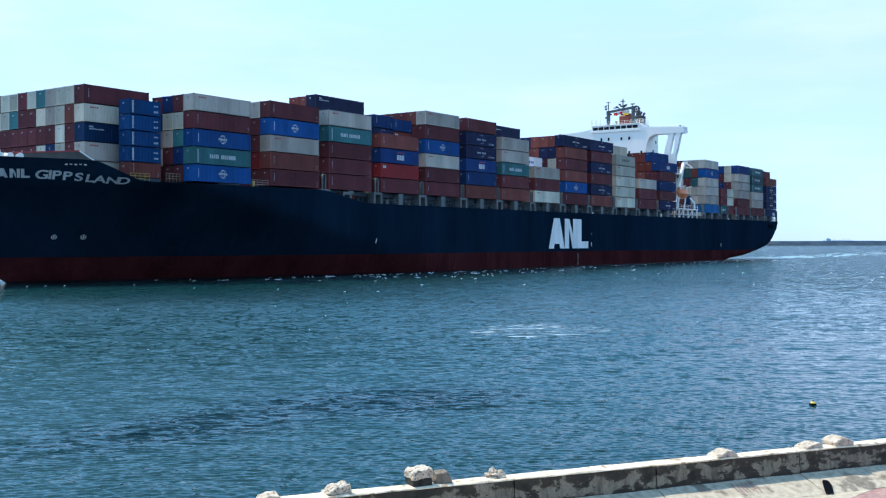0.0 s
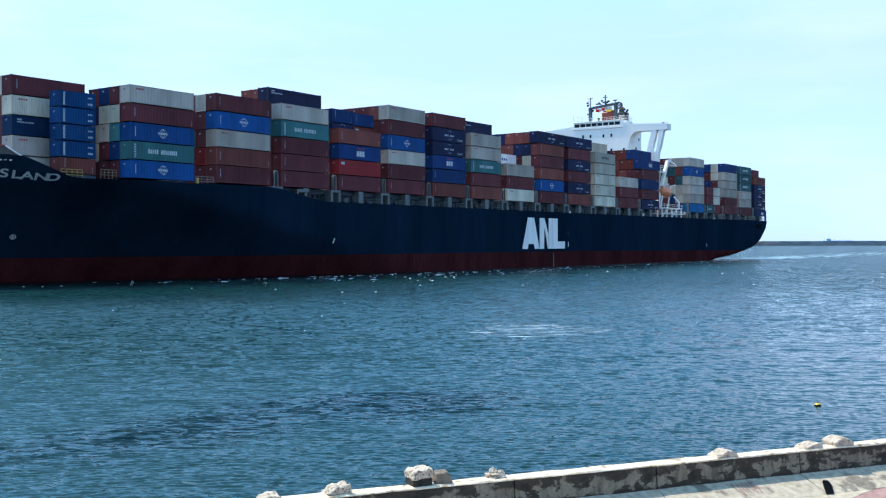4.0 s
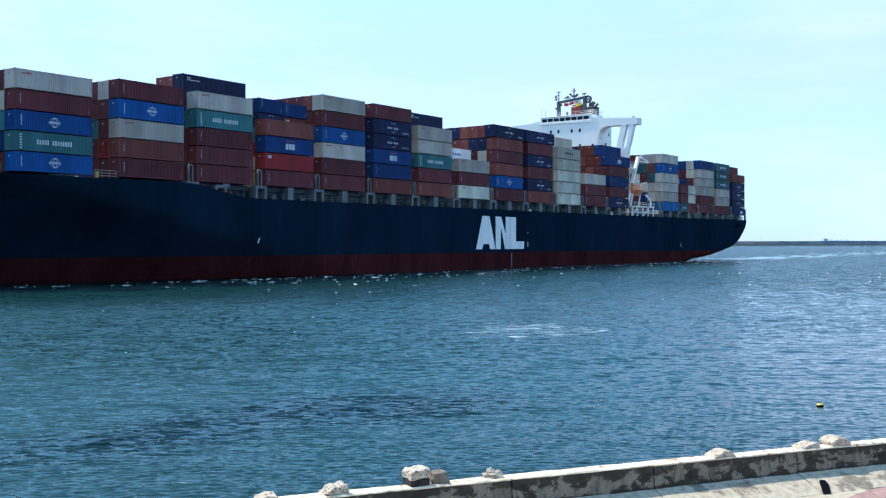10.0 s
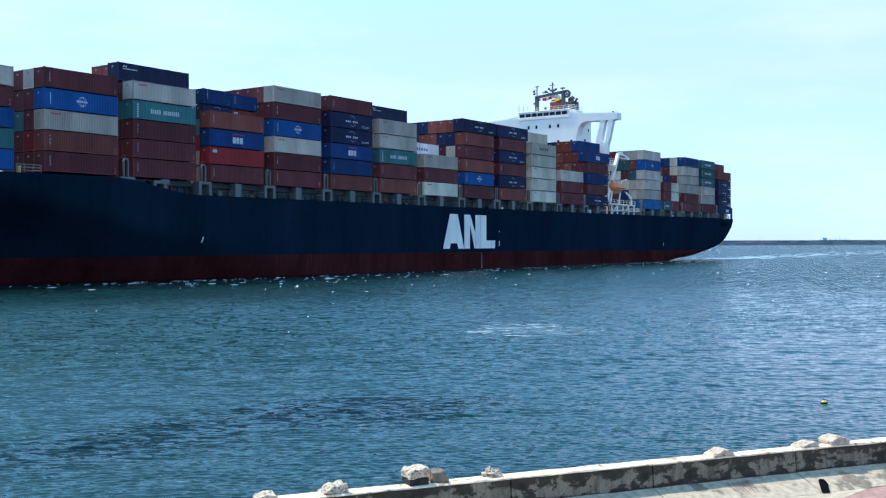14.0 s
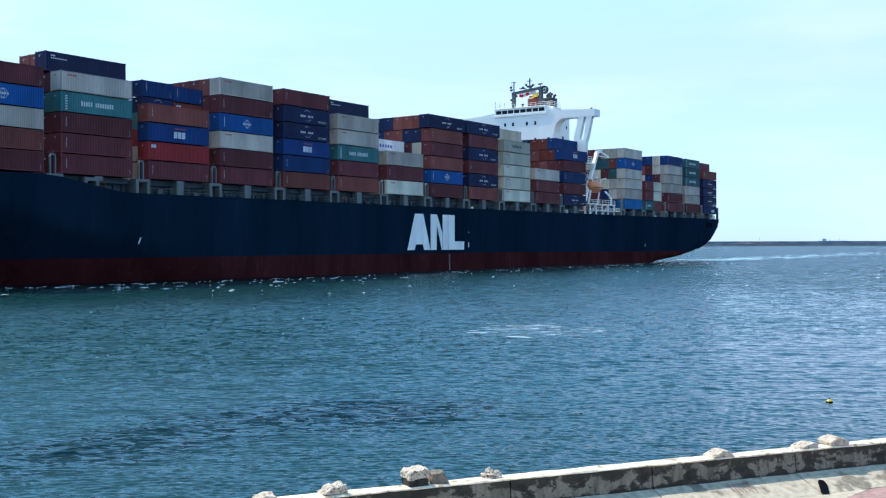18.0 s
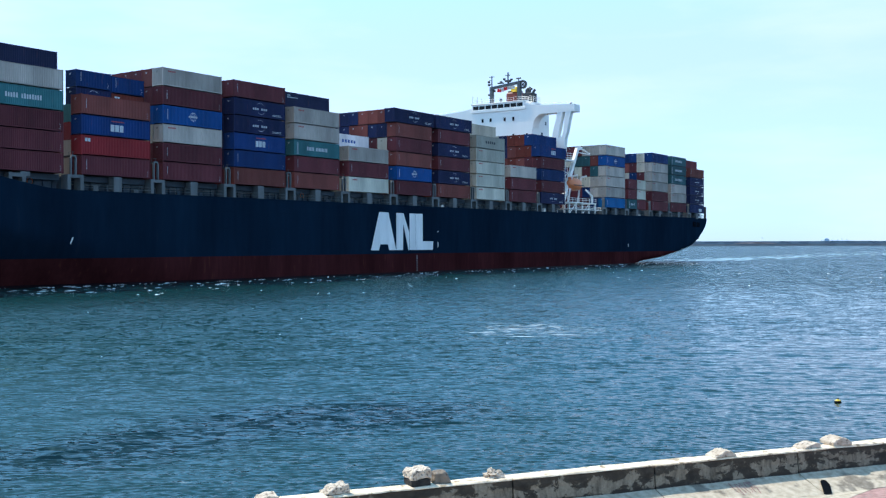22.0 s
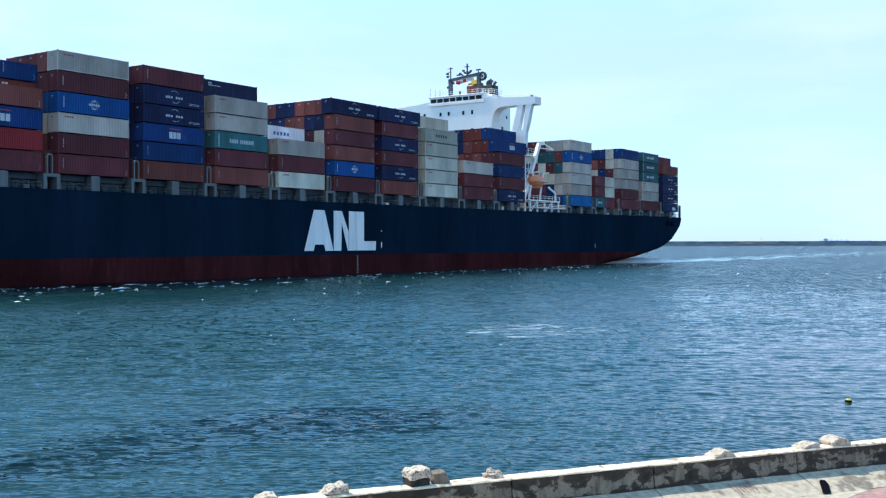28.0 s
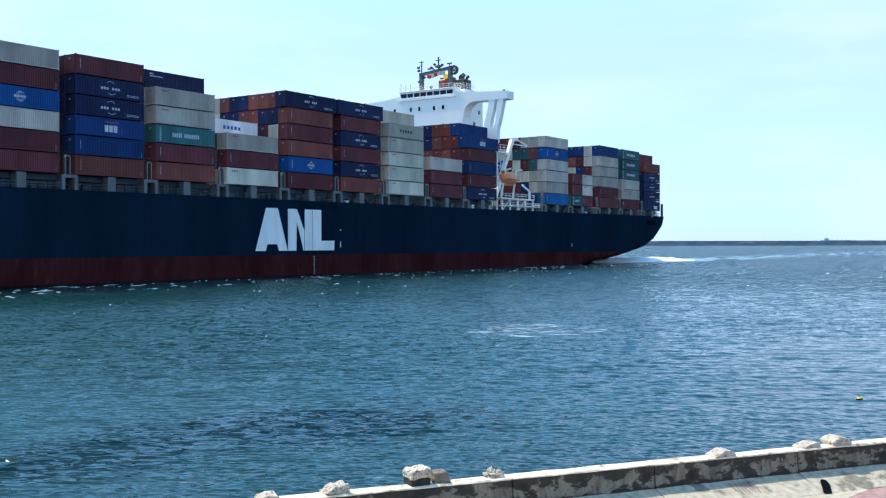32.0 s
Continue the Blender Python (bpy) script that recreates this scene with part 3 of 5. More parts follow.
def hull_shell(levels, lo, hi):
    """Both sides of the shell between two heights lo(s) and hi(s), with the given number of strakes."""
    bm = fresh()
    stations = sorted(set([-156 + 2.0 * i for i in range(45)] + [-66 + 6.0 * i for i in range(22)] + [66 + 3.0 * i for i in range(37)] + [175.5 + 0.5 * i for i in range(21)]))
    for side in (-1, 1):
        rows = []
        for s in stations:
            a, b = lo(s), hi(s)
            row = []
            for i in range(levels + 1):
                z = a + (b - a) * i / levels
                zz = z
                if s > 60:
                    zz = max(z, lerp_table(KEEL, s))
                stem = stem_at(zz)
                row.append(bm.verts.new((max(s, stem), CENTRE + side * half_breadth(max(s, stem), zz), zz)))
            rows.append(row)
        for p, q in zip(rows, rows[1:]):
            for i in range(levels):
                vs = (p[i], q[i], q[i + 1], p[i + 1])
                bm.faces.new(vs if side < 0 else vs[::-1])
        if side < 0:
            port = rows[-1]
        else:
            for i in range(levels):
                bm.faces.new((port[i], rows[-1][i], rows[-1][i + 1], port[i + 1]))
    bmesh.ops.remove_doubles(bm, verts=bm.verts[:], dist=0.01)
    return bm


ship = aboard(thing("container_ship", "huge dark navy container ship with a red waterline band, under way", "ship"))
hull = part("hull", hull_shell(14, red_line, lambda s: lerp_table(TOP, s)), HULL_NAVY, ship, "dark navy painted steel side", smooth=True)
BOOT_WET = paint("wet_antifouling", (0.016, 0.0075, 0.010), 0.3, 0, 0.4, 0.2, 0.1)
part("boot_topping", hull_shell(5, lambda s: 0.35, red_line), BOOT_RED, ship, "dull red antifouling band", smooth=True)
BOOT_WET.node_tree.nodes["Principled BSDF"].inputs["Specular IOR Level"].default_value = 0.03
part("wet_band", hull_shell(5, lambda s: -5.0, lambda s: 0.35), BOOT_WET, ship, "dark wet stained waterline", smooth=True)


def deck_plate():
    bm = fresh()
    prev = None
    for s in [-150 + 4 * i for i in range(84)]:
        z = lerp_table(TOP, s) - 0.35 - 0.8 * smooth01((-121 - s) / 6) - 1.6 * smooth01((s + 123) / 4) * smooth01((-84 - s) / 8)
        b = half_breadth(s, z) - 0.05
        cur = (bm.verts.new((s, CENTRE - b, z)), bm.verts.new((s, CENTRE + b, z)))
        if prev:
            bm.faces.new((prev[0], cur[0], cur[1], prev[1]))
        prev = cur
    return bm


part("deck", deck_plate(), DECK_GREY, ship, "grey-blue steel deck")

# bays: where each 40-foot bay starts
BAYS = {"w": -112.0, "x": -95.2, "y": -80.3, "z": -65.2, "A": -50.6, "B": -35.75, "C": -21.25, "D": -6.35, "E": 8.5, "F": 23.1, "G": 37.9, "H": 52.7, "I": 67.45,
        "J": 103.65, "J2": 118.1, "K": 134.8, "M": 149.7, "L": 165.5}
BASE = 15.98
L40, L45, L20, WIDE, HIGH = 12.19, 13.72, 6.06, 2.438, 2.866
PITCH = 2.49

for key, s0 in BAYS.items():
    bm = fresh()
    y0 = 1.6 if s0 > -90 else 4.4
    block(bm, s0 - 0.4, s0 + L40 + 0.4, y0, 2 * CENTRE - 1.6, BASE - 0.9, BASE - 0.02, 0.06)
    part("hatch_cover", bm, DECK_GREY, ship)
    bm = fresh()
    block(bm, s0 - 0.6, s0 + L40 + 0.6, y0 + 1, 2 * CENTRE - 1 - y0, 13.0, BASE - 0.92)
    for k in range(9):
        block(bm, s0 + 0.3 + k * 1.45, s0 + 0.42 + k * 1.45, y0 + 0.7, y0 + 1.02, 13.6, BASE - 0.95)
    part("coaming", bm, DECK_GREY, ship)


# ---- containers ----
def fold(n, length, depth):
    """The steps of a folded sheet: (along, in)."""
    pitch = (length - 0.32) / n
    out = [(0.16, 0.0)]
    for i in range(n):
        a = 0.16 + i * pitch
        out += [(a + pitch * 0.26, 0.0), (a + pitch * 0.5, depth), (a + pitch * 0.76, depth), (a + pitch, 0.0)]
    return out


def container_body(L, H, W):
    """Four folded walls, a roof and a floor in one closed shell."""
    bm = fresh()
    side, end = fold(int(L / 0.278), L, 0.036), fold(8, W, 0.034)
    loop = [(a, 0.02 + i) for a, i in side] + [(L - 0.02 - i, a) for a, i in end] + [(L - a, W - 0.02 - i) for a, i in side] + [(0.02 + i, W - a) for a, i in end]
    lo = [bm.verts.new((x, y, 0.12)) for x, y in loop]
    hi = [bm.verts.new((x, y, H - 0.05)) for x, y in loop]
    n = len(loop)
    for i in range(n):
        bm.faces.new((lo[i], lo[(i + 1) % n], hi[(i + 1) % n], hi[i]))
    bm.faces.new(hi)
    bm.faces.new(lo[::-1])
    return bm


def container_frame(L, H, W):
    bm = fresh()
    for x in (0, L - 0.14):
        for y in (0, W - 0.14):
            block(bm, x, x + 0.14, y, y + 0.14, 0.0, H)
            for z in (0, H - 0.12):
                block(bm, x - 0.006 if x == 0 else x - 0.04, x + 0.18 if x == 0 else x + 0.146, y - 0.006 if y == 0 else y - 0.03, y + 0.17 if y == 0 else y + 0.146, z, z + 0.12)
        block(bm, x + 0.01, x + 0.12, 0.14, W - 0.14, H - 0.15, H - 0.045)
        block(bm, x + 0.01, x + 0.12, 0.14, W - 0.14, 0.09, 0.22)
    for y in (0.005, W - 0.105):
        block(bm, 0.14, L - 0.14, y, y + 0.1, 0.09, 0.22)
        block(bm, 0.14, L - 0.14, y, y + 0.1, H - 0.14, H - 0.045)
    return bm


MESH = {}


def shared(key, make):
    if key not in MESH:
        MESH[key] = make()
    return MESH[key]


def letters(bm, x0, z0, n, w, h, gap=0.28, skip=(), y=-0.004, seed=0):
    """A row of n upright plain bars, one for each sign of an unreadable word."""
    rng = random.Random(seed)
    for i in range(n):
        if i in skip:
            continue
        x = x0 + i * w
        hh = h * rng.choice((1.0, 1.0, 0.9))
        block(bm, x, x + w * (1 - gap), y - 0.006, y + 0.006, z0, z0 + hh)


def ring(bm, cx, cz, r0, r1, a0=0, a1=360, n=20, y=-0.004, squash=1.0):
    prev = None
    for i in range(n + 1):
        a = radians(a0 + (a1 - a0) * i / n)
        cur = [bm.verts.new((cx + r * math.cos(a), y, cz + squash * r * math.sin(a))) for r in (r0, r1)]
        if prev:
            bm.faces.new((prev[0], prev[1], cur[1], cur[0]))
        prev = cur


def markings(code, L, H):
    """Plain shapes in place of the words on a side: (name, mesh)."""
    mid, out = L / 2, []

    def add(name, bm, mat=None):
        out.append((name, mesh_of(name, bm, mat or MARK_WHITE)))
    if code == "B" and L != L20:
        bm = fresh()
        ring(bm, mid, H * 0.52, 0.64, 0.70)
        ring(bm, mid, H * 0.52, 0.28, 0.34, squash=1.9)
        add("emblem", bm)
        bm = fresh()
        letters(bm, mid - 0.95, H * 0.52 - 0.15, 5, 0.38, 0.3, 0.25, y=-0.012)
        add("wordmark", bm)
        bm = fresh()
        block(bm, 0.92, 1.02, -0.01, 0.0, 0.7, H - 0.6)
        add("side_strip", bm)
    elif code == "d":
        bm = fresh()
        for k in range(9):
            block(bm, 0.58, 0.92 - 0.06 * (k % 2), -0.01, 0.0, 0.28 + k * 0.21, 0.44 + k * 0.21)
        add("side_strip", bm)
        bm = fresh()
        letters(bm, L - 1.3, 0.55, 3, 0.28, 0.3)
        letters(bm, L - 1.3, 1.5, 3, 0.28, 0.2)
        add("wordmark", bm)
    elif code in "ty":
        bm = fresh()
        n, w = (14, 0.40) if L != L20 else (8, 0.32)
        letters(bm, mid - n * w / 2, H * 0.38, n, w, 0.68 if L != L20 else 0.6, 0.35, skip=(5,), seed=3)
        add("wordmark", bm)
        bm = fresh()
        for k in range(6):
            block(bm, 0.7, 1.05, -0.01, 0.0, 0.35 + k * 0.36, 0.52 + k * 0.36)
        add("side_strip", bm)
    elif code == "n":
        bm = fresh()
        letters(bm, mid - 1.75, H * 0.42, 7, 0.5, 0.38, 0.3, skip=(3,), seed=5)
        add("wordmark", bm)
        bm = fresh()
        ring(bm, mid, H * 0.52, 0.93, 0.99, 40, 130, 10)
        ring(bm, mid + 0.2, H * 0.52, 0.93, 0.99, 230, 320, 10)
        add("emblem", bm)
        if L != L20:
            bm = fresh()
            for k in range(2):
                block(bm, L - 3.2, L - 1.0, -0.01, 0.0, 0.5 + k * 0.2, 0.56 + k * 0.2)
            add("side_strip", bm)
    elif code == "a":
        bm = fresh()
        letters(bm, mid - 1.1, H * 0.27, 3, 0.8, 1.0, 0.18)
        add("wordmark", bm)
        bm = fresh()
        block(bm, mid - 1.0, mid + 1.3, -0.01, 0.0, H - 0.68, H - 0.54)
        add("side_strip", bm, MARK_RED)
    elif code in "kh":
        bm = fresh()
        letters(bm, mid - 2.2, H * 0.42, 5, 0.88, 0.6, 0.4)
        add("wordmark", bm, MARK_BLUE if code == "k" else DARK_STEEL)
    elif code in "vs":
        bm = fresh()
        letters(bm, 0.9, H - 0.7, 3, 0.26, 0.24)
        letters(bm, 0.9, H - 1.02, 9, 0.3, 0.16)
        add("wordmark", bm)
    elif code == "q":
        add("wordmark", block(fresh(), 7.4, 10.0, -0.01, 0.0, 0.55, 1.5))
    elif code in "gwc":
        bm = fresh()
        letters(bm, 1.1, H - 0.68, 4, 0.38, 0.24, 0.3)
        add("wordmark", bm, MARK_RED)
    elif code in "re":
        bm = fresh()
        letters(bm, 0.6, H - 0.95, 2, 0.5, 0.5, 0.2)
        add("wordmark", bm)
    else:
        bm = fresh()
        for k in range(7):
            block(bm, 0.8, 0.92, -0.01, 0.0, 0.9 + k * 0.2, 1.0 + k * 0.2)
        add("side_strip", bm)
        bm = fresh()
        for k in range(3):
            block(bm, L - 0.62 + 0.1 * (k % 2), L - 0.52 + 0.1 * (k % 2), -0.01, 0.0, 0.35 + k * 0.3, 0.45 + k * 0.3)
        add("wordmark", bm)
    return out


def end_label(H):
    """Two short rows of small plain marks near the top of the end wall."""
    bm = fresh()
    block(bm, 0.004, 0.03, 1.15, 1.55, H - 0.60, H - 0.53)
    block(bm, 0.004, 0.03, 1.30, 1.55, H - 0.74, H - 0.69)
    return bm


def container(code, s, d, z, L=L40, H=HIGH, marked=True):
    size = {L40: "40-foot", L45: "45-foot", L20: "20-foot"}[L]
    ob = thing("shipping_container", "%s %s steel shipping container stacked on the ship" % (BOX_WORD[code], size), "container", "containers on the ship")
    part("body", shared(("b", code, L, H), lambda: mesh_of("body", container_body(L, H, WIDE), BOX_MAT[code])), None, ob)
    part("frame", shared(("f", code, L, H), lambda: mesh_of("frame", container_frame(L, H, WIDE), BOX_MAT[code])), None, ob)
    part("end_label", shared(("e", code in "gwckh", H), lambda: mesh_of("end_label", end_label(H), DARK_STEEL if code in "gwckh" else MARK_WHITE)), None, ob)
    if marked:
        for name, me in shared(("k", code, L, H), lambda: markings(code, L, H)):
            tagged(part(name, me, None, ob), kind="stuff")
    return aboard(ob, pose(s, -d, z))


HIDDEN = []          # boxes deep in the stacks: (code, x, y, z, length, height)


INNER = "mmmoogggwwcnuuBtre"
rnd = random.Random(11)


def stack(s, row, codes, L=L40, H=HIGH, base=BASE, d0=0.0, marked=None, start=0):
    z = base + start * (H + 0.05)
    for i, c in enumerate(codes):
        ln, ss = L, s
        if c == "+":
            continue
        if len(c) > 1 and c[1] == "5":
            ln, ss = L45, s - 0.76
        container(c[0], ss, d0 - row * PITCH, z, ln, H, (row == 0) if marked is None else marked)
        z += H + 0.05


def inner(s, rows, tiers, fixed=None, L=L40, d0=0.0, H=HIGH, base=BASE, seen=0):
    """Rows further in; fixed gives the known colours from the bottom tier up, seen the lowest tier that shows."""
    for r in rows:
        n = tiers if isinstance(tiers, int) else tiers[min(r, len(tiers) - 1)]
        known = (fixed or {}).get(r, "")
        for i in range(n):
            z = base + i * (H + 0.05)
            if i < len(known) and i >= seen:
                container(known[i], s, d0 - r * PITCH, z, L, H, False)
            else:
                HIDDEN.append((known[i] if i < len(known) else rnd.choice(INNER), s, r * PITCH - d0, z, L, H))


# bow bay, set well in where the deck narrows
v0 = -125.0
stack(v0, 0, "wgscm", d0=-9.75)
inner(v0, range(1, 10), 5, {1: "mmmow", 2: "mwwww", 3: "mumgg", 4: "mwmct", 5: "mmmmw", 6: "mmmmm", 7: "mmmtw", 8: "mmmww", 9: "mgmwm"}, d0=-9.75, seen=1)
stack(-120.5, 0, "odddd", L=L20, H=2.38, base=16.3, d0=-4.9)

OUTER = {"x": "mogBm", "y": "mmmtg", "z": "mrao", "A": "mmgBmg", "B": "ouannm", "C": "omtgg", "D": "wmg", "E": "mBomo", "F": "onmnm", "G": "wwwwh",
         "H": "mmg", "I": "nmum", "J": "jgggBg", "K": "mmgggu", "M": "mggyyy", "L": "qnnno"}
stack(BAYS["w"], 0, "BtBmg", H=2.74, base=15.9)
for k, codes in OUTER.items():
    stack(BAYS[k], 0, codes)
stack(BAYS["E"], 0, ["n5"], start=5)
stack(BAYS["F"], 0, ["n5"], start=5)
stack(BAYS["I"], 0, ["a5"], start=4)
inner(BAYS["w"], range(1, 4), 5, {1: "mutwm", 2: "mmgwu", 3: "mggnm"}, H=2.74, base=15.9)
inner(BAYS["x"], range(1, 4), 5, {1: "mrmmg", 2: "mmtmm"})
stack(BAYS["y"], 1, ["m", "m", "m", "t", "m"], marked=False)
stack(BAYS["y"], 1, ["v5"], start=5, marked=True)
inner(BAYS["y"], range(2, 4), 6, {2: "mmmtgo", 3: "mmmtmo"}, seen=5)
inner(BAYS["z"], range(1, 4), 4, H=2.54)
stack(BAYS["z"] + 0.9, 1, "nu", L=L20, H=2.54, start=4, marked=True)
stack(BAYS["z"] + 7.02, 1, "eu", L=L20, H=2.50, start=4, marked=True)
inner(BAYS["A"], range(1, 5), 6, {1: "mmwBmo", 2: "mgmumm", 3: "mmmumm", 4: "mmmmmm"}, seen=3)
inner(BAYS["B"], range(1, 4), 6, {1: "mnnnnm"})
inner(BAYS["C"], range(1, 4), (5, 5, 6, 5), {1: "mmtgg", 2: "mmtggu"}, seen=3)
stack(BAYS["C"], 1, ["v"], start=5, marked=True)
inner(BAYS["D"], range(1, 2), 3)
inner(BAYS["D"], range(2, 3), 3)
inner(BAYS["D"], range(3, 4), 4, {3: "mmmw"}, seen=3)
stack(BAYS["D"], 2, ["k"], start=3, marked=True)
inner(BAYS["E"], range(1, 9), 6, {1: "mmmcno", 2: "mmomno", 3: "mmonoo", 4: "mmnoon", 5: "mmomnn", 6: "mmoono"}, seen=3)
inner(BAYS["F"], range(1, 5), 6, {1: "onmnmn"})
inner(BAYS["G"], range(1, 5), 6, {1: "wwwwgc", 2: "wwwwwc"}, seen=5)
inner(BAYS["H"], range(1, 4), 3)
inner(BAYS["I"], range(1, 7), 6, {1: "nmumeu", 2: "mmmoee", 3: "mmoeoe", 4: "mmoonn"}, seen=3)
inner(BAYS["J"], range(1, 7), 6, {1: "uggyog", 2: "mucmyg", 3: "mmcwym", 4: "mmwmcm"})
stack(BAYS["J2"], 0, "ymm", L=L20)
stack(BAYS["J2"] + 6.12, 0, "mww", L=L20)
inner(BAYS["J2"], range(1, 4), 3)
inner(BAYS["K"], range(1, 7), 6, {1: "mmwmcc", 2: "mmwumu", 3: "mmmcou", 4: "mgwmum"}, seen=3)
inner(BAYS["M"], range(1, 4), 6)
inner(BAYS["L"], range(1, 5), 6, {1: "nnnnom"}, seen=4)


def hidden_stacks():
    keys = sorted(BOX)
    co, faces, which = [], [], []
    for code, x, y, z, L, H in HIDDEN:
        i = len(co)
        co += [(x + a * L, y + b * WIDE, z + c * H) for c in (0, 1) for a, b in ((0, 0), (1, 0), (1, 1), (0, 1))]
        faces += [tuple(i + k for k in f) for f in ((3, 2, 1, 0), (4, 5, 6, 7), (0, 1, 5, 4), (1, 2, 6, 5), (2, 3, 7, 6), (3, 0, 4, 7))]
        which += [keys.index(code)] * 6
    me = bpy.data.meshes.new("stacked_boxes")
    me.from_pydata(co, [], faces)
    for k in keys:
        me.materials.append(BOX_MAT[k])
    me.polygons.foreach_set("material_index", which)
    return me


aboard(thing("stacked_containers", "rows of mixed coloured containers deep in the ship's stacks", "containers", kind="stuff", data=hidden_stacks()))

# ---- supports along the ship's side ----
for key, s0 in BAYS.items():
    if s0 < -90:
        continue
    zt = lerp_table(TOP, s0) - 0.3
    bm = fresh()
    a, b = s0 - 2.3, s0 + 0.35
    block(bm, a, a + 0.55, -0.02, 1.5, zt, BASE - 0.45)
    block(bm, b - 0.55, b, -0.02, 1.5, zt, BASE - 0.45)
    block(bm, a, b, -0.03, 1.5, BASE - 0.5, BASE - 0.04, 0.03)
    part("portal_support", bm, POST_GREY, ship, "pale grey steel portal under the stacks")
    bm = fresh()
    block(bm, s0 + 5.5, s0 + 6.95, -0.02, 1.3, zt, BASE - 0.04, 0.05)
    part("pedestal", bm, POST_GREY, ship)
    bm = fresh()
    x0, x1 = s0 - 1.75, s0 - 0.75
    for x in (x0, x1 - 0.2):
        block(bm, x, x + 0.2, 0.05, 0.4, BASE - 0.05, BASE + 2.3)
    prism(bm, ((x0, BASE + 2.3), (x0 + 0.2, BASE + 2.3), (x0 + 0.32, BASE + 2.52), (x1 - 0.32, BASE + 2.52), (x1 - 0.2, BASE + 2.3), (x1, BASE + 2.3), (x1 - 0.22, BASE + 2.75), (x0 + 0.22, BASE + 2.75)), "y", 0.05, 0.4)
    part("lashing_post", bm, POST_GREY, ship)
    bm = fresh()
    rod(bm, (s0 - 1.5, 0.4, BASE + 3.2), (s0 - 0.8, 0.4, BASE + 3.2), 0.035, 5)
    for y in (0.4, 1.3):
        rod(bm, (s0 - 1.15, y, BASE + 2.6), (s0 - 1.15, y, BASE + 3.25), 0.045, 5)
    block(bm, s0 - 1.7, s0 - 0.6, 0.35, 40, BASE + 2.55, BASE + 2.68)
    part("lashing_bridge", bm, DARK_STEEL, ship)

# ---- superstructure ----
HS = 82.0
YH = 10.7                                   # port side of the deckhouse
PW = 2 * CENTRE


def prism_part(name, outline, axis, lo, hi, mat, parent, label="", bevel=0.0):
    bm = prism(fresh(), outline, axis, lo, hi)
    if bevel:
        bmesh.ops.bevel(bm, geom=bm.edges[:], offset=bevel, segments=2, affect="EDGES", clamp_overlap=True)
    return part(name, bm, mat, parent, label)


house = part("deckhouse", block(fresh(), HS, HS + 8.7, YH, PW - YH, 13.3, 42.6, 0.15), HOUSE_WHITE, ship, "white painted deckhouse under the bridge")
part("lower_house", block(fresh(), HS + 1, HS + 12, 9.9, PW - 9.9, 13.2, 24.5, 0.15), HOUSE_WHITE, ship)
arch = [(7.6 + 2.95 * math.sin(radians(a)), 37.4 + 2.9 * math.cos(radians(a))) for a in range(0, 91, 9)]
wing = [(-1.6, 42.1), (8.5, 42.66), (12.9, 43.2), (CENTRE, 43.4), (PW - 12.9, 43.2), (PW - 8.5, 42.66), (PW + 1.6, 42.1), (PW + 1.6, 40.25)] + [(PW - y, z) for y, z in arch] + [(PW - YH - 0.6, 34.2), (YH + 0.6, 34.2)] + [(y, z) for y, z in arch[::-1]] + [(-1.6, 40.25)]
prism_part("bridge_wing", wing, "x", HS - 0.25, HS + 2.9, HOUSE_WHITE, ship, "long white bridge wing with arched brackets")
for k, m in enumerate((lambda y: y, lambda y: PW - y)):
    def pts(*ps):
        return [(m(y), z) for y, z in ps]
    prism_part("wing_leg", pts((0.95, 40.4), (-0.75, 40.4), (-0.45, 39.5), (0.0, 37.5), (0.55, 35.0), (1.05, 33.6), (2.3, 33.6), (1.75, 34.6), (1.35, 37.5), (1.15, 39.6)), "x", HS - 0.2, HS + 1.2, HOUSE_WHITE, ship, "white wing support leg")
    prism_part("wing_strut", pts((3.5, 40.4), (1.7, 40.4), (2.1, 38.7), (3.05, 34.6), (3.0, 33.6), (4.75, 33.6), (4.85, 34.5), (3.65, 38.9)), "x", HS - 0.2, HS + 1.2, HOUSE_WHITE, ship, "white slanting wing strut")
    prism_part("strut_foot", pts((1.05, 33.7), (4.75, 33.7), (4.2, 30.0), (1.35, 30.0)), "x", HS - 0.2, HS + 1.2, HOUSE_WHITE, ship, "white box joining the two legs")
    prism_part("leg_post", pts((1.5, 30.1), (2.0, 30.1), (1.9, 13.3), (1.5, 13.3)), "x", HS + 0.3, HS + 0.7, HOUSE_WHITE, ship)
    lamp = fresh()
    rod(lamp, (HS + 1.4, m(0.2), 42.0), (HS + 1.4, m(0.2), 42.5), 0.07)
    block(lamp, HS + 1.15, HS + 1.65, m(0.2) - 0.25, m(0.2) + 0.25, 42.45, 42.75, 0.06)
    part("wing_light", lamp, MAST_GREY, ship)
    slit = fresh()
    rod(slit, (HS - 0.1, m(-1.5), 42.62), (HS - 0.1, m(8.0), 43.1), 0.045, 5)
    for i in range(6):
        rod(slit, (HS - 0.1, m(-1.5 + i * 1.9), 42.0 + i * 0.1), (HS - 0.1, m(-1.5 + i * 1.9), 42.62 + i * 0.096), 0.04, 5)
    part("wing_rail", slit, HOUSE_WHITE, ship)
wheelhouse = part("wheelhouse", block(fresh(), HS - 0.4, HS + 2.0, 13.2, 29.9, 42.4, 44.25, 0.12), HOUSE_WHITE, ship, "white wheelhouse with a row of dark windows")
part("roof_edge", block(fresh(), HS - 0.55, HS + 2.2, 13.0, 30.1, 44.1, 44.35, 0.06), HOUSE_WHITE, wheelhouse)
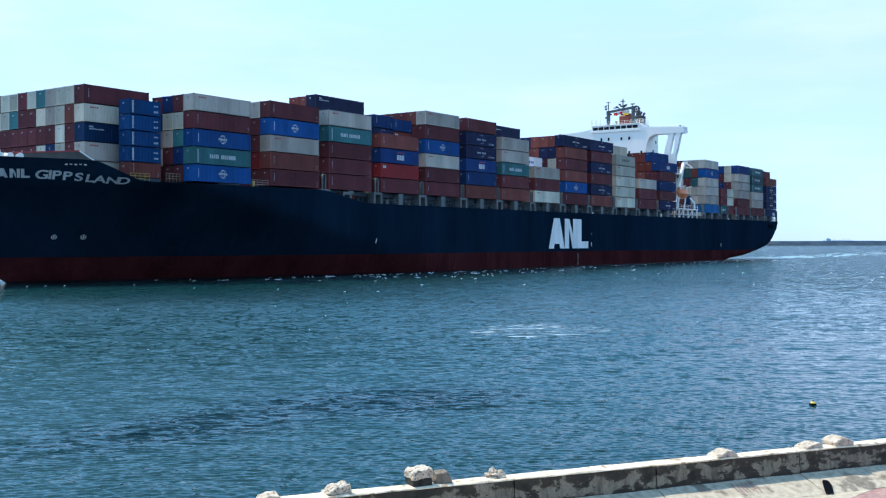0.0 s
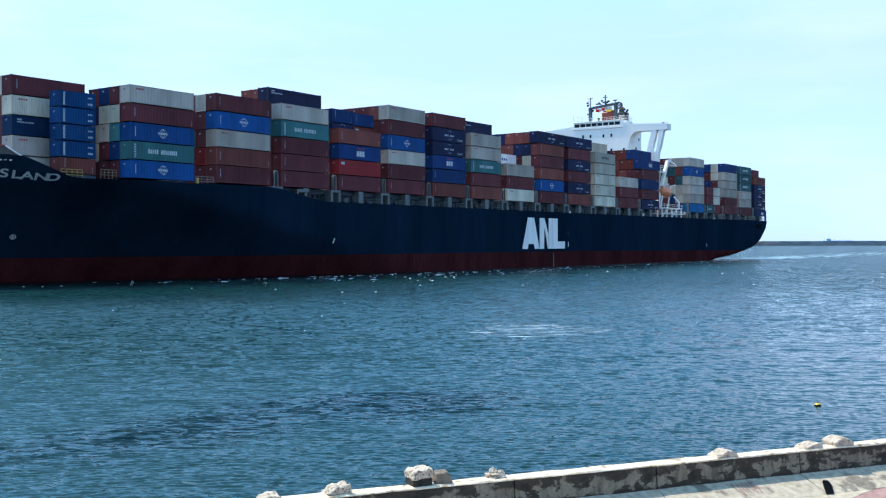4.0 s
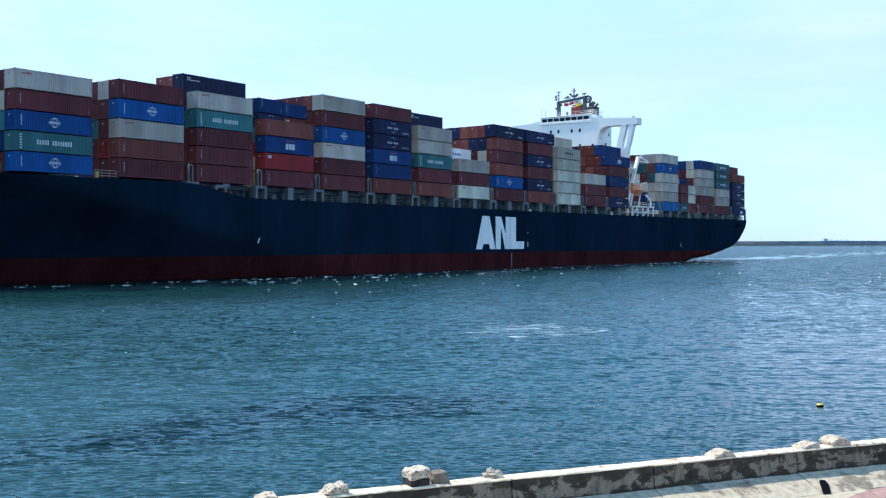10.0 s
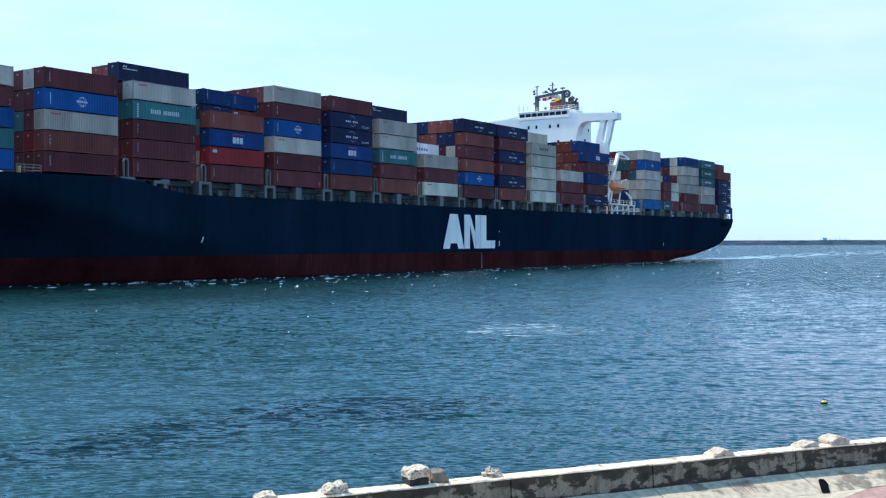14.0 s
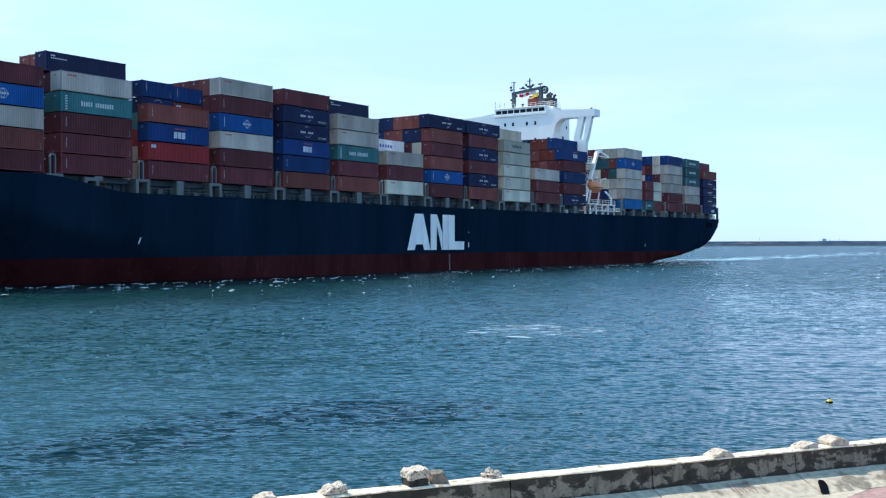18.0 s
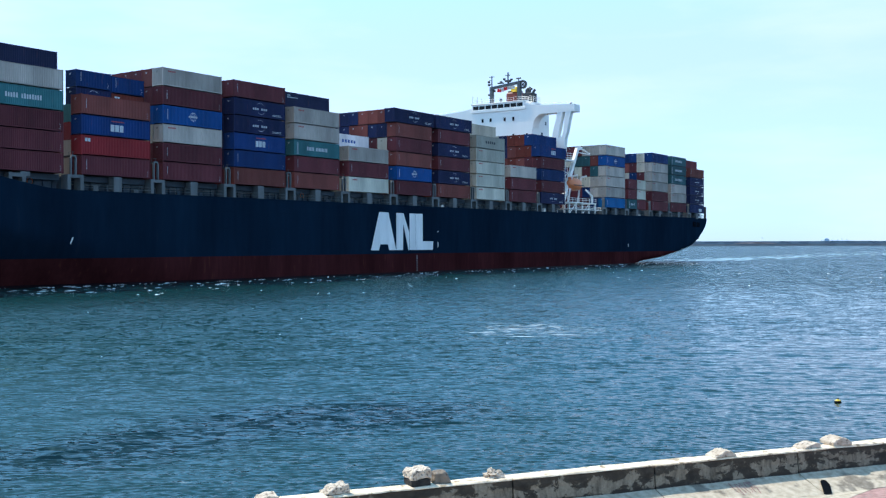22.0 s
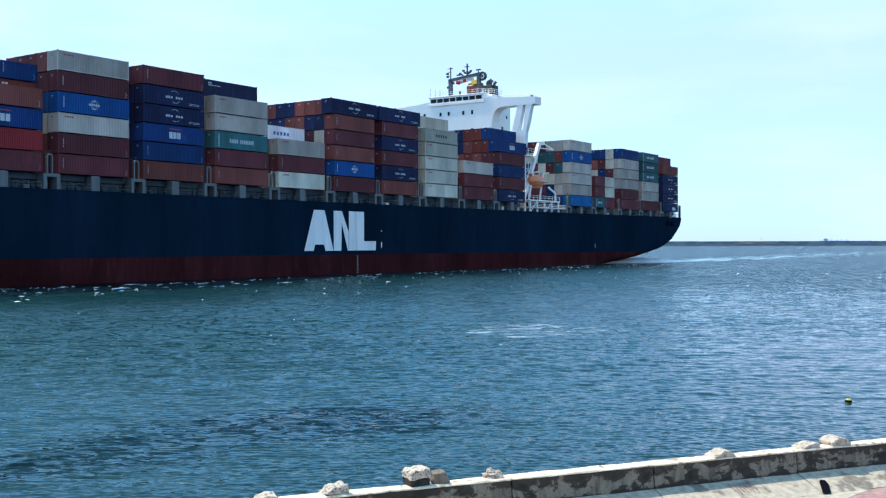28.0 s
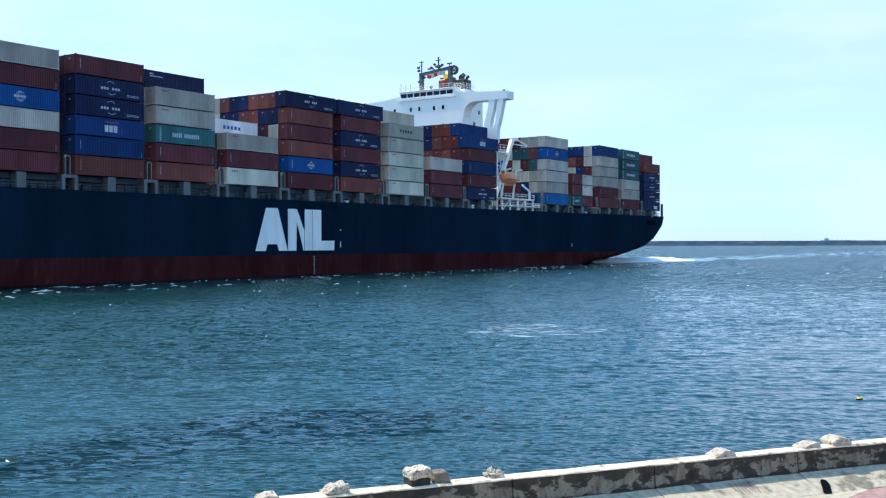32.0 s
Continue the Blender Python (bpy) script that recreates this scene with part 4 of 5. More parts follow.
part("chart_room", block(fresh(), HS + 2.0, HS + 8.6, 14.6, 29.0, 42.4, 44.3, 0.1), HOUSE_WHITE, ship)
part("sill_band", block(fresh(), HS - 0.48, HS - 0.3, 12.9, 30.2, 41.9, 42.6, 0.03), HOUSE_WHITE, wheelhouse)
for i in range(8):
    y0 = 13.7 + i * 2.0
    part("window", block(fresh(), HS - 0.46, HS - 0.36, y0, y0 + 1.75, 42.78, 43.75, 0.04), GLASS, wheelhouse, "dark glass pane")
for y, z in ((26.5, 39.7), (23.9, 39.7), (19.4, 39.6), (16.7, 39.6), (16.7, 35.0), (12.5, 34.9), (31.6, 39.7), (35.6, 39.7)):
    w = part("porthole_window", block(fresh(), HS - 0.33, HS - 0.2, y - 0.32, y + 0.32, z - 0.5, z + 0.5, 0.05), GLASS, house if z < 34 else ship)
for x, z in ((HS + 2.0, 38.4), (HS + 6.8, 38.5)):
    part("porthole_window", block(fresh(), x - 0.3, x + 0.3, YH - 0.06, YH + 0.05, z - 0.45, z + 0.45, 0.04), GLASS, house)
part("side_door", block(fresh(), HS + 4.2, HS + 5.1, YH - 0.08, YH + 0.05, 33.8, 35.9, 0.04), MAST_GREY, house, "grey steel door")
part("side_platform", block(fresh(), HS + 5.2, HS + 8.7, YH - 1.6, YH, 33.5, 33.75), HOUSE_WHITE, house)
rail = fresh()
for z in (34.9, 35.5):
    rod(rail, (HS + 5.2, YH - 1.5, z - 0.7), (HS + 8.7, YH - 1.5, z - 0.7), 0.04, 5)
for i in range(4):
    rod(rail, (HS + 5.2 + i * 1.16, YH - 1.5, 33.75), (HS + 5.2 + i * 1.16, YH - 1.5, 34.8), 0.04, 5)
part("platform_rail", rail, HOUSE_WHITE, house)
rail = fresh()
for z in (44.8, 45.3):
    rod(rail, (HS - 0.5, 13.1, z), (HS - 0.5, 30.0, z), 0.035, 5)
    rod(rail, (HS - 0.5, 13.1, z), (HS + 2.2, 13.1, z), 0.035, 5)
for i in range(11):
    rod(rail, (HS - 0.5, 13.1 + i * 1.69, 44.3), (HS - 0.5, 13.1 + i * 1.69, 45.3), 0.035, 5)
part("roof_rail", rail, HOUSE_WHITE, ship)

# radar gantry
G0, G1, GS = 25.8, 17.0, HS + 3.5
mast = part("radar_mast", beam(beam(beam(fresh(), (GS, G0, 44.5), (GS, G0, 49.1), 0.9, 0.9), (GS, G1, 44.5), (GS, G1, 49.7), 0.9, 0.9), (GS, G0 + 0.5, 48.9), (GS, G1 - 0.5, 49.9), 0.9, 0.7), MAST_GREY, ship, "dark grey radar gantry")
post = rod(rod(fresh(), (GS, G0, 49.1), (GS, G0, 52.4), 0.16), (GS, G0 - 0.7, 52.1), (GS, G0 + 0.9, 52.1), 0.1)
part("pole", post, MAST_GREY, mast)
for z in (46.2, 47.4, 48.4, 50.2, 51.2):
    part("bracket", rod(fresh(), (GS, G0, z), (GS, G0 + 0.9, z), 0.08, 5), MAST_GREY, mast)
post = rod(rod(fresh(), (GS, 20.6, 49.4), (GS, 20.6, 52.9), 0.2), (GS, 19.9, 52.1), (GS, 21.5, 52.1), 0.12)
part("pole", post, MAST_GREY, mast)
part("mast_box", block(fresh(), GS - 0.5, GS + 0.5, 19.9, 21.4, 50.3, 50.8, 0.05), MAST_GREY, mast)
for dy, z in ((-1.1, 50.6), (1.2, 50.9), (2.2, 50.2)):
    part("bracket", rod(fresh(), (GS, 20.6, z - 0.7), (GS, 20.6 + dy, z), 0.1, 6), MAST_GREY, mast)
    part("mast_lamp", block(fresh(), GS - 0.25, GS + 0.25, 20.6 + dy - 0.3, 20.6 + dy + 0.3, z, z + 0.5, 0.06), DARK_STEEL, mast)
post = rod(fresh(), (GS, 17.2, 49.5), (GS, 17.2, 51.0), 0.13)
part("pole", post, MAST_GREY, mast)
for y, z, h in ((17.2, 50.8, 0.7), (23.0, 50.0, 0.9)):
    part("radar_bar", block(fresh(), GS - 0.25, GS + 0.25, y - h, y + h, z, z + 0.35, 0.08), MAST_GREY, mast)
for y, z in ((G0 + 1.0, 50.5), (G0 + 0.9, 49.7), (G0 - 0.8, 47.9), (G0 + 0.8, 46.9)):
    part("mast_lamp", block(fresh(), GS - 0.3, GS + 0.3, y - 0.3, y + 0.3, z, z + 0.55, 0.08), DARK_STEEL, mast)
wheel = fresh()
for k in range(24):
    a0, a1 = 2 * math.pi * k / 24, 2 * math.pi * (k + 1) / 24
    prism(wheel, [(15.9 + r * math.cos(a), 49.2 + r * math.sin(a)) for r, a in ((0.7, a0), (1.15, a0), (1.15, a1), (0.7, a1))], "x", GS - 0.35, GS + 0.35)
for k in range(4):
    a = math.pi * k / 4
    rod(wheel, (GS, 15.9 - 1.0 * math.cos(a), 49.2 - 1.0 * math.sin(a)), (GS, 15.9 + 1.0 * math.cos(a), 49.2 + 1.0 * math.sin(a)), 0.09, 5)
part("loop_aerial", wheel, DARK_STEEL, mast, "dark round aerial wheel")
for y, z in ((27.5, 45.3), (30.5, 45.9), (29.0, 45.5)):
    part("whip_aerial", rod(fresh(), (HS + 1, y, 44.2), (HS + 1, y, z + 0.9), 0.05, 6), MAST_GREY, ship)
dome = bmesh.new()
bmesh.ops.create_uvsphere(dome, u_segments=14, v_segments=10, radius=0.4, matrix=Matrix.Translation((HS + 4, 23.2, 45.6)))
rod(dome, (HS + 4, 23.2, 44.2), (HS + 4, 23.2, 45.5), 0.16)
part("satellite_dome", dome, MAST_GREY, ship, smooth=True)
for y, z, mat in ((22.9, 48.0, FLAG_RED), (22.1, 48.15, MARK_WHITE), (21.0, 48.35, FLAG_RED), (20.0, 48.5, MARK_WHITE), (18.6, 48.5, MARK_WHITE)):
    fl = fresh()
    prev = None
    for i in range(7):
        x = i / 6
        c = [fl.verts.new((GS - 0.9 + 0.12 * math.sin(6 * x + y), y - 0.75 + 1.3 * x, z + zz + 0.08 * math.sin(4 * x + y))) for zz in (-0.45, 0.45)]
        if prev:
            fl.faces.new((prev[0], c[0], c[1], prev[1]))
        prev = c
    bmesh.ops.solidify(fl, geom=fl.faces[:], thickness=0.03)
    part("signal_flag", fl, mat, ship, "small coloured signal flag")

# funnel
FX0, FX1, FY0, FY1 = HS + 9.5, HS + 12.5, 20.6, 25.1
funnel = part("funnel", block(fresh(), FX0, FX1, FY0, FY1, 42.0, 48.6, 0.5), FUNNEL_RED, ship, "rust-red funnel with a yellow band")
part("funnel_band", block(fresh(), FX0 - 0.3, FX0 + 0.3, 21.2, 23.3, 48.4, 49.9, 0.3), FUNNEL_YELLOW, funnel, "yellow funnel badge")
part("funnel_top", block(fresh(), FX0 + 0.3, FX1 - 0.3, FY0 + 0.4, FY1 - 0.5, 48.6, 48.9, 0.12), DARK_STEEL, funnel, "sooty black funnel top")
for y, x, h in ((17.5, FX0 + 0.6, 49.1), (18.3, FX0 + 1.2, 49.5), (19.2, FX0 + 1.6, 49.3), (16.6, FX0 + 0.9, 48.7)):
    ex = rod(fresh(), (x, y, 44.6), (x, y, h - 0.4), 0.34, 12)
    rod(ex, (x, y, h - 0.5), (x + 0.2, y - 0.5, h), 0.36, 12)
    part("exhaust_pipe", ex, DARK_STEEL, funnel)
part("exhaust_casing", block(fresh(), FX0 + 0.2, FX1 + 0.4, 16.9, 19.6, 44.6, 47.9, 0.1), DARK_STEEL, funnel, "dark exhaust casing")
part("funnel_deck", block(fresh(), FX0 - 1, FX1 + 1, 16.0, PW - 11.0, 24.0, 45.2, 0.1), HOUSE_WHITE, ship)
rail = fresh()
for z in (45.7, 46.2, 46.7):
    rod(rail, (FX0 - 0.9, 16.2, z), (FX1 + 0.9, 16.2, z), 0.05, 5)
    rod(rail, (FX0 - 0.9, 16.2, z), (FX0 - 0.9, 20, z), 0.05, 5)
for i in range(5):
    rod(rail, (FX0 - 0.9 + i * 1.2, 16.2, 45.2), (FX0 - 0.9 + i * 1.2, 16.2, 46.7), 0.05, 5)
    rod(rail, (FX0 - 0.9, 16.2 + i * 1.0, 45.2), (FX0 - 0.9, 16.2 + i * 1.0, 46.7), 0.05, 5)
part("funnel_rail", rail, HOUSE_WHITE, ship)

# boat station on the port side, aft of the house
BS = 81.6
ST0, ST1 = BS + 0.8, BS + 16.5
part("boat_platform", block(fresh(), ST0, ST1, 0.2, 5.5, 16.65, 16.95, 0.05), HOUSE_WHITE, ship, "white boat platform")
for i in range(5):
    x = ST0 + 0.3 + i * 3.7
    part("platform_post", block(fresh(), x, x + 0.35, 0.3, 0.65, 13.6, 16.7), HOUSE_WHITE, ship)
    if i in (0, 2):
        part("platform_brace", beam(fresh(), (x + 0.2, 0.45, 13.8), (x + 3.6, 0.45, 16.5), 0.16, 0.16), HOUSE_WHITE, ship)
part("lower_platform", block(fresh(), ST0, ST1 + 3, 0.2, 4.0, 15.0, 15.2), HOUSE_WHITE, ship)
rail = fresh()
for z in (15.5, 15.9, 17.5, 18.0):
    rod(rail, (ST0, 0.3, z), (ST1 + (3 if z < 17 else 0), 0.3, z), 0.05, 5)
for i in range(9):
    rod(rail, (ST0 + i * 1.95, 0.3, 16.9), (ST0 + i * 1.95, 0.3, 18.0), 0.05, 5)
part("platform_rail", rail, HOUSE_WHITE, ship)
tow = fresh()
for i in range(3):
    block(tow, ST0 + 0.2, ST0 + 3.2, 2.3, 4.2, 19.5 + i * 2.6, 19.62 + i * 2.6)
for x in (ST0 + 0.3, ST0 + 3.1):
    rod(tow, (x, 2.4, 15), (x, 2.4, 26.5), 0.09, 6)
for i in range(3):
    rod(tow, (ST0 + 0.3, 2.4, 17.0 + 2.6 * i), (ST0 + 3.1, 2.4, 19.5 + 2.6 * i), 0.07, 6)
    rod(tow, (ST0 + 0.3, 2.4, 20.5 + 2.6 * i), (ST0 + 3.1, 2.4, 20.5 + 2.6 * i), 0.04, 5)
part("stair_tower", tow, HOUSE_WHITE, ship, "white open stair tower")
crane = part("stores_crane", beam(fresh(), (BS - 0.2, 1.6, 16.9), (BS + 8.0, 1.6, 31.4), 0.8, 1.0), HOUSE_WHITE, ship, "white provisions crane with a raised post")
part("crane_jib", beam(fresh(), (BS + 7.4, 1.6, 31.2), (BS + 10.4, 1.6, 31.6), 0.7, 0.8), HOUSE_WHITE, crane)
part("crane_arm", beam(beam(fresh(), (BS + 9.6, 1.6, 31.7), (BS + 15.2, 1.6, 30.4), 0.28, 0.3), (BS + 8.6, 1.6, 30.3), (BS + 15.2, 1.6, 30.2), 0.22, 0.22), HOUSE_WHITE, crane)
part("crane_platform", block(fresh(), BS - 1.2, BS + 5.2, 0.7, 3.0, 27.6, 27.95, 0.04), HOUSE_WHITE, crane)
rail = fresh()
for z in (28.4, 29.0, 29.6):
    rod(rail, (BS - 0.6, 0.8, z), (BS + 4.6, 0.8, z), 0.06, 5)
for i in range(4):
    rod(rail, (BS - 0.6 + i * 1.73, 0.8, 27.9), (BS - 0.6 + i * 1.73, 0.8, 29.6), 0.06, 5)
part("crane_rail", rail, HOUSE_WHITE, crane)
for x, lean in ((BS + 2.4, 0.6), (BS + 7.8, 0.4)):
    dv = beam(beam(fresh(), (x, 1.4, 16.9), (x + lean, 0.6, 23.6), 0.4, 0.45), (x + lean, 0.6, 23.6), (x + lean + 0.3, -0.9, 23.9), 0.35, 0.4)
    part("davit", dv, HOUSE_WHITE, ship, "white boat davit")
part("davit", beam(beam(fresh(), (BS + 11.4, 0.8, 20.4), (BS + 15.0, 0.8, 18.9), 0.35, 0.35), (BS + 15.0, 0.8, 18.9), (BS + 15.0, 0.8, 16.9), 0.4, 0.4), HOUSE_WHITE, ship)


def lifeboat():
    bm = fresh()
    rings, n = 15, 14
    rows = []
    for i in range(rings):
        u = -1 + 2 * i / (rings - 1)
        w = max(0.02, (1 - abs(u) ** 2.6)) ** 0.6
        rows.append([bm.verts.new((3.5 * u, 1.55 * w * math.cos(2 * math.pi * j / n), (1.85 if math.sin(2 * math.pi * j / n) > 0 else 1.5) * w ** 0.8 * math.sin(2 * math.pi * j / n) + 0.25 * u * u)) for j in range(n)])
    for p, q in zip(rows, rows[1:]):
        for j in range(n):
            bm.faces.new((p[j], p[(j + 1) % n], q[(j + 1) % n], q[j]))
    bm.faces.new(rows[0])
    bm.faces.new(rows[-1][::-1])
    bmesh.ops.recalc_face_normals(bm, faces=bm.faces[:])
    boat = aboard(thing("lifeboat", "orange enclosed lifeboat hung in white davits", "lifeboat"), pose(BS + 5.2, 1.1, 21.4))
    part("hull", bm, BOAT_ORANGE, boat, smooth=True)
    part("conning_hatch", block(fresh(), -2.6, -1.0, -0.55, 0.55, 1.2, 2.1, 0.15), BOAT_ORANGE, boat)
    part("fender_rail", rod(fresh(), (-2.8, -1.5, -0.05), (2.8, -1.5, -0.05), 0.1), DARK_STEEL, boat)
    for x in (-2.2, 2.2):
        part("lifting_hook", rod(fresh(), (x * 0.9, 0, 1.2), (x * 0.9, 0, 2.6), 0.07), HOUSE_WHITE, boat)


lifeboat()

# ---- markings on the hull ----
def on_hull(s, z, out=0.03):
    """A pose on the port side of the shell: x aft along it, z up it, y inboard."""
    def p(a, b):
        return Vector((a, CENTRE - half_breadth(a, b), b))
    o = p(s, z)
    u = (p(s + 0.5, z) - p(s - 0.5, z)).normalized()
    v = (p(s, z + 0.4) - p(s, z - 0.4)).normalized()
    n = u.cross(v).normalized()
    v = n.cross(u).normalized()
    if n.y > 0:
        n = -n
    o += n * out
    return Matrix.Translation(o) @ Matrix((u, -n, v)).transposed().to_4x4()


LOGO_Y = -0.19
LOGO = (((0, 4.77), (2.62, 12.28), (5.52, 12.28), (8.05, 4.77), (5.83, 4.77), (5.33, 5.93), (2.9, 5.93), (2.5, 4.77)),
        ((8.13, 4.77), (8.13, 12.25), (10.47, 12.25), (12.42, 8.35), (12.42, 4.77), (12.2, 4.77), (10.42, 10.1), (10.3, 4.77)),
        ((12.55, 4.77), (12.55, 12.25), (14.62, 12.25), (14.62, 4.77)),
        ((14.72, 4.77), (14.72, 12.25), (17.08, 12.25), (17.08, 6.56), (20.85, 6.56), (20.7, 4.77)))
for shape in LOGO:
    part("logo_shape", prism(fresh(), shape, "y", LOGO_Y - 0.015, LOGO_Y + 0.015), LOGO_WHITE, hull, "large white painted shape")
part("draught_mark", block(fresh(), 22.4, 22.8, -0.2, -0.17, 8.55, 8.68), LOGO_WHITE, hull)
part("draught_mark", block(fresh(), 22.5, 22.72, -0.2, -0.17, 5.3, 6.4), LOGO_WHITE, hull)


def glyph(ch, size):
    cu = bpy.data.curves.new("glyph", "FONT")
    cu.body, cu.size, cu.extrude, cu.shear, cu.align_x, cu.offset = ch, size, 0.006, 0.08, "CENTER", 0.05
    ob = bpy.data.objects.new("glyph", cu)
    me = bpy.data.meshes.new_from_object(ob)
    bpy.data.objects.remove(ob)
    me.materials.clear()
    me.materials.append(MARK_WHITE)
    me.transform(Matrix.Rotation(radians(90), 4, "X") @ Matrix.Diagonal((1.28, 1, 1, 1)))
    return me


SPREAD = (-132.26, -131.3, -130.55, -129.25, -127.8, -126.38, -125.03, -123.3, -121.87)
for ch, s in zip("GIPPSLAND", SPREAD):
    part("letter", glyph(ch, 2.05), None, hull, at=on_hull(s, 15.2 + 0.5 * smooth01((-122 - s) / 10)))
for shape in LOGO:
    mid = sum(x for x, z in shape) / len(shape)
    part("logo_shape", prism(fresh(), [((x - mid) * 0.195, (z - 4.77) * 0.195) for x, z in shape], "y", -0.01, 0.01), MARK_WHITE, hull, at=on_hull(-137.6 + mid * 0.195, 15.75))
small = fresh()
for i in range(5):
    block(small, i * 0.66, i * 0.66 + 0.36, -0.01, 0.01, 0.06 * (i % 2), 0.2)
tagged(part("small_lettering", small, LOGO_WHITE, hull, at=on_hull(-130.0, 17.72)), kind="stuff")
for s in (-122.65, -126.7):
    bm = fresh()
    ring(bm, 0, 0, 0.37, 0.44, y=0)
    block(bm, -0.38, 0.38, -0.008, 0.008, -0.05, 0.05)
    block(bm, -0.05, 0.05, -0.012, 0.004, -0.38, 0.38)
    part("thruster_mark", bm, LOGO_WHITE, hull, at=on_hull(s, 7.2, 0.05))
for s, z, tilt in ((-67.0, 6.6, 25), (117.6, 5.5, 0)):
    part("tug_mark", block(fresh(), -0.08, 0.08, -0.01, 0.01, -0.5, 0.5), LOGO_WHITE, hull, at=on_hull(s, z, 0.04) @ pose(0, 0, 0, 0, tilt, 0))
dm = fresh()
for i in range(7):
    block(dm, 14.95, 15.2 + 0.1 * (i % 2), -0.2, -0.175, 0.5 + i * 0.5, 0.66 + i * 0.5)
tagged(part("draught_numbers", dm, MARK_WHITE, hull), kind="stuff")

# weld seams and rubbing plates on the side: thin raised strakes
for z in (8.6, 11.4):
    part("strake", block(fresh(), -40, 120, -0.165, -0.14, z, z + 0.05), HULL_NAVY, hull)
part("deck_edge", block(fresh(), -64, 150, -0.20, 0.06, 13.62, 13.74), HULL_NAVY, hull)

# passage along the side deck: rails, pipes, lockers
for key, s0 in BAYS.items():
    if s0 < -70:
        continue
    zt = lerp_table(TOP, s0)
    rail = fresh()
    for z in (0.45, 0.95):
        rod(rail, (s0 + 0.4, 0.12, zt + z), (s0 + L40 + 0.3, 0.12, zt + z), 0.035, 5)
    for i in range(7):
        rod(rail, (s0 + 0.6 + i * 1.9, 0.12, zt - 0.1), (s0 + 0.6 + i * 1.9, 0.12, zt + 0.95), 0.035, 5)
    part("side_rail", rail, POST_GREY, ship)
    pipe = fresh()
    rod(pipe, (s0 - 0.5, 2.25, zt + 1.35), (s0 + L40 + 0.5, 2.25, zt + 1.35), 0.09, 6)
    rod(pipe, (s0 - 0.5, 2.2, zt + 0.9), (s0 + L40 + 0.5, 2.2, zt + 0.9), 0.07, 6)
    part("deck_pipe", pipe, POST_GREY, ship)
rnd2 = random.Random(5)
for key, s0 in BAYS.items():
    if s0 < -70 or 80 < s0 < 100:
        continue
    for i in range(2):
        x, w, h = s0 + rnd2.uniform(0.6, 4.2) + i * 6.4, rnd2.uniform(0.4, 1.1), rnd2.uniform(0.5, 0.95)
        part("deck_locker", block(fresh(), x, x + w, 1.2, 1.8, lerp_table(TOP, s0) - 0.2, lerp_table(TOP, s0) + h, 0.04), rnd2.choice((POST_GREY, DECK_GREY, HOUSE_WHITE, DARK_STEEL)), ship)
for s in (-73.2, -19.0, 44.0):
    bm = bmesh.new()
    bmesh.ops.create_cone(bm, segments=16, radius1=0.42, radius2=0.42, depth=0.16, matrix=pose(s, 0.3, 14.7, 90))
    part("lifebuoy", bm, BOAT_ORANGE, ship, "orange ring lifebuoy")

# fairlead frame at the step of the side
bm = fresh()
block(bm, -76.5, -76.0, 0.0, 1.2, 13.7, 15.6)
block(bm, -74.5, -74.0, 0.0, 1.2, 13.7, 15.6)
block(bm, -76.5, -74.0, -0.03, 1.2, 15.2, 15.7)
part("portal_support", bm, POST_GREY, ship)

# forecastle: winches, wave breaker, yellow rails
wb = fresh()
wq = [wb.verts.new(c) for c in ((-135.0, 13.0, 18.2), (-125.0, 6.2, 18.0), (-127.4, 7.6, 19.85), (-135.0, 13.0, 19.35))]
wb.faces.new(wq)
bmesh.ops.solidify(wb, geom=wb.faces[:], thickness=0.2)
part("wave_breaker", wb, POST_GREY, ship, "grey wave breaker with a red edge")
part("breaker_edge", beam(fresh(), (-127.4, 7.5, 19.95), (-135.0, 12.9, 19.45), 0.2, 0.2), MARK_RED, ship, "red painted edge")
part("breaker_edge", beam(fresh(), (-125.0, 6.1, 18.1), (-127.4, 7.5, 19.95), 0.2, 0.2), HOUSE_WHITE, ship, "white painted edge")
for i in range(4):
    x, y = -138.0 + i * 1.25, 14.2 - i * 0.55
    drum = bmesh.new()
    bmesh.ops.create_cone(drum, segments=18, cap_ends=True, radius1=0.36, radius2=0.36, depth=1.3, matrix=pose(x, y, 18.95, 90))
    for e in (-0.65, 0.65):
        rod(drum, (x, y + e - 0.05, 18.95), (x, y + e + 0.05, 18.95), 0.5, 18)
    block(drum, x - 0.3, x + 0.3, y - 0.75, y + 0.75, 17.6, 18.6)
    part("mooring_winch", drum, HOUSE_WHITE, ship, "pale mooring winch drum", smooth=False)


def guard(s0, s1, y0, y1, z, h, n, mat, rails=(0.5, 1.0)):
    g = fresh()
    for r in rails:
        rod(g, (s0, y0, z + h * r), (s1, y1, z + h * r), 0.05, 6)
    for i in range(n + 1):
        t = i / n
        rod(g, (s0 + (s1 - s0) * t, y0 + (y1 - y0) * t, z), (s0 + (s1 - s0) * t, y0 + (y1 - y0) * t, z + h), 0.05, 6)
    return part("guard_rail", g, mat, ship, "yellow guard rail" if mat is RAIL_YELLOW else "")


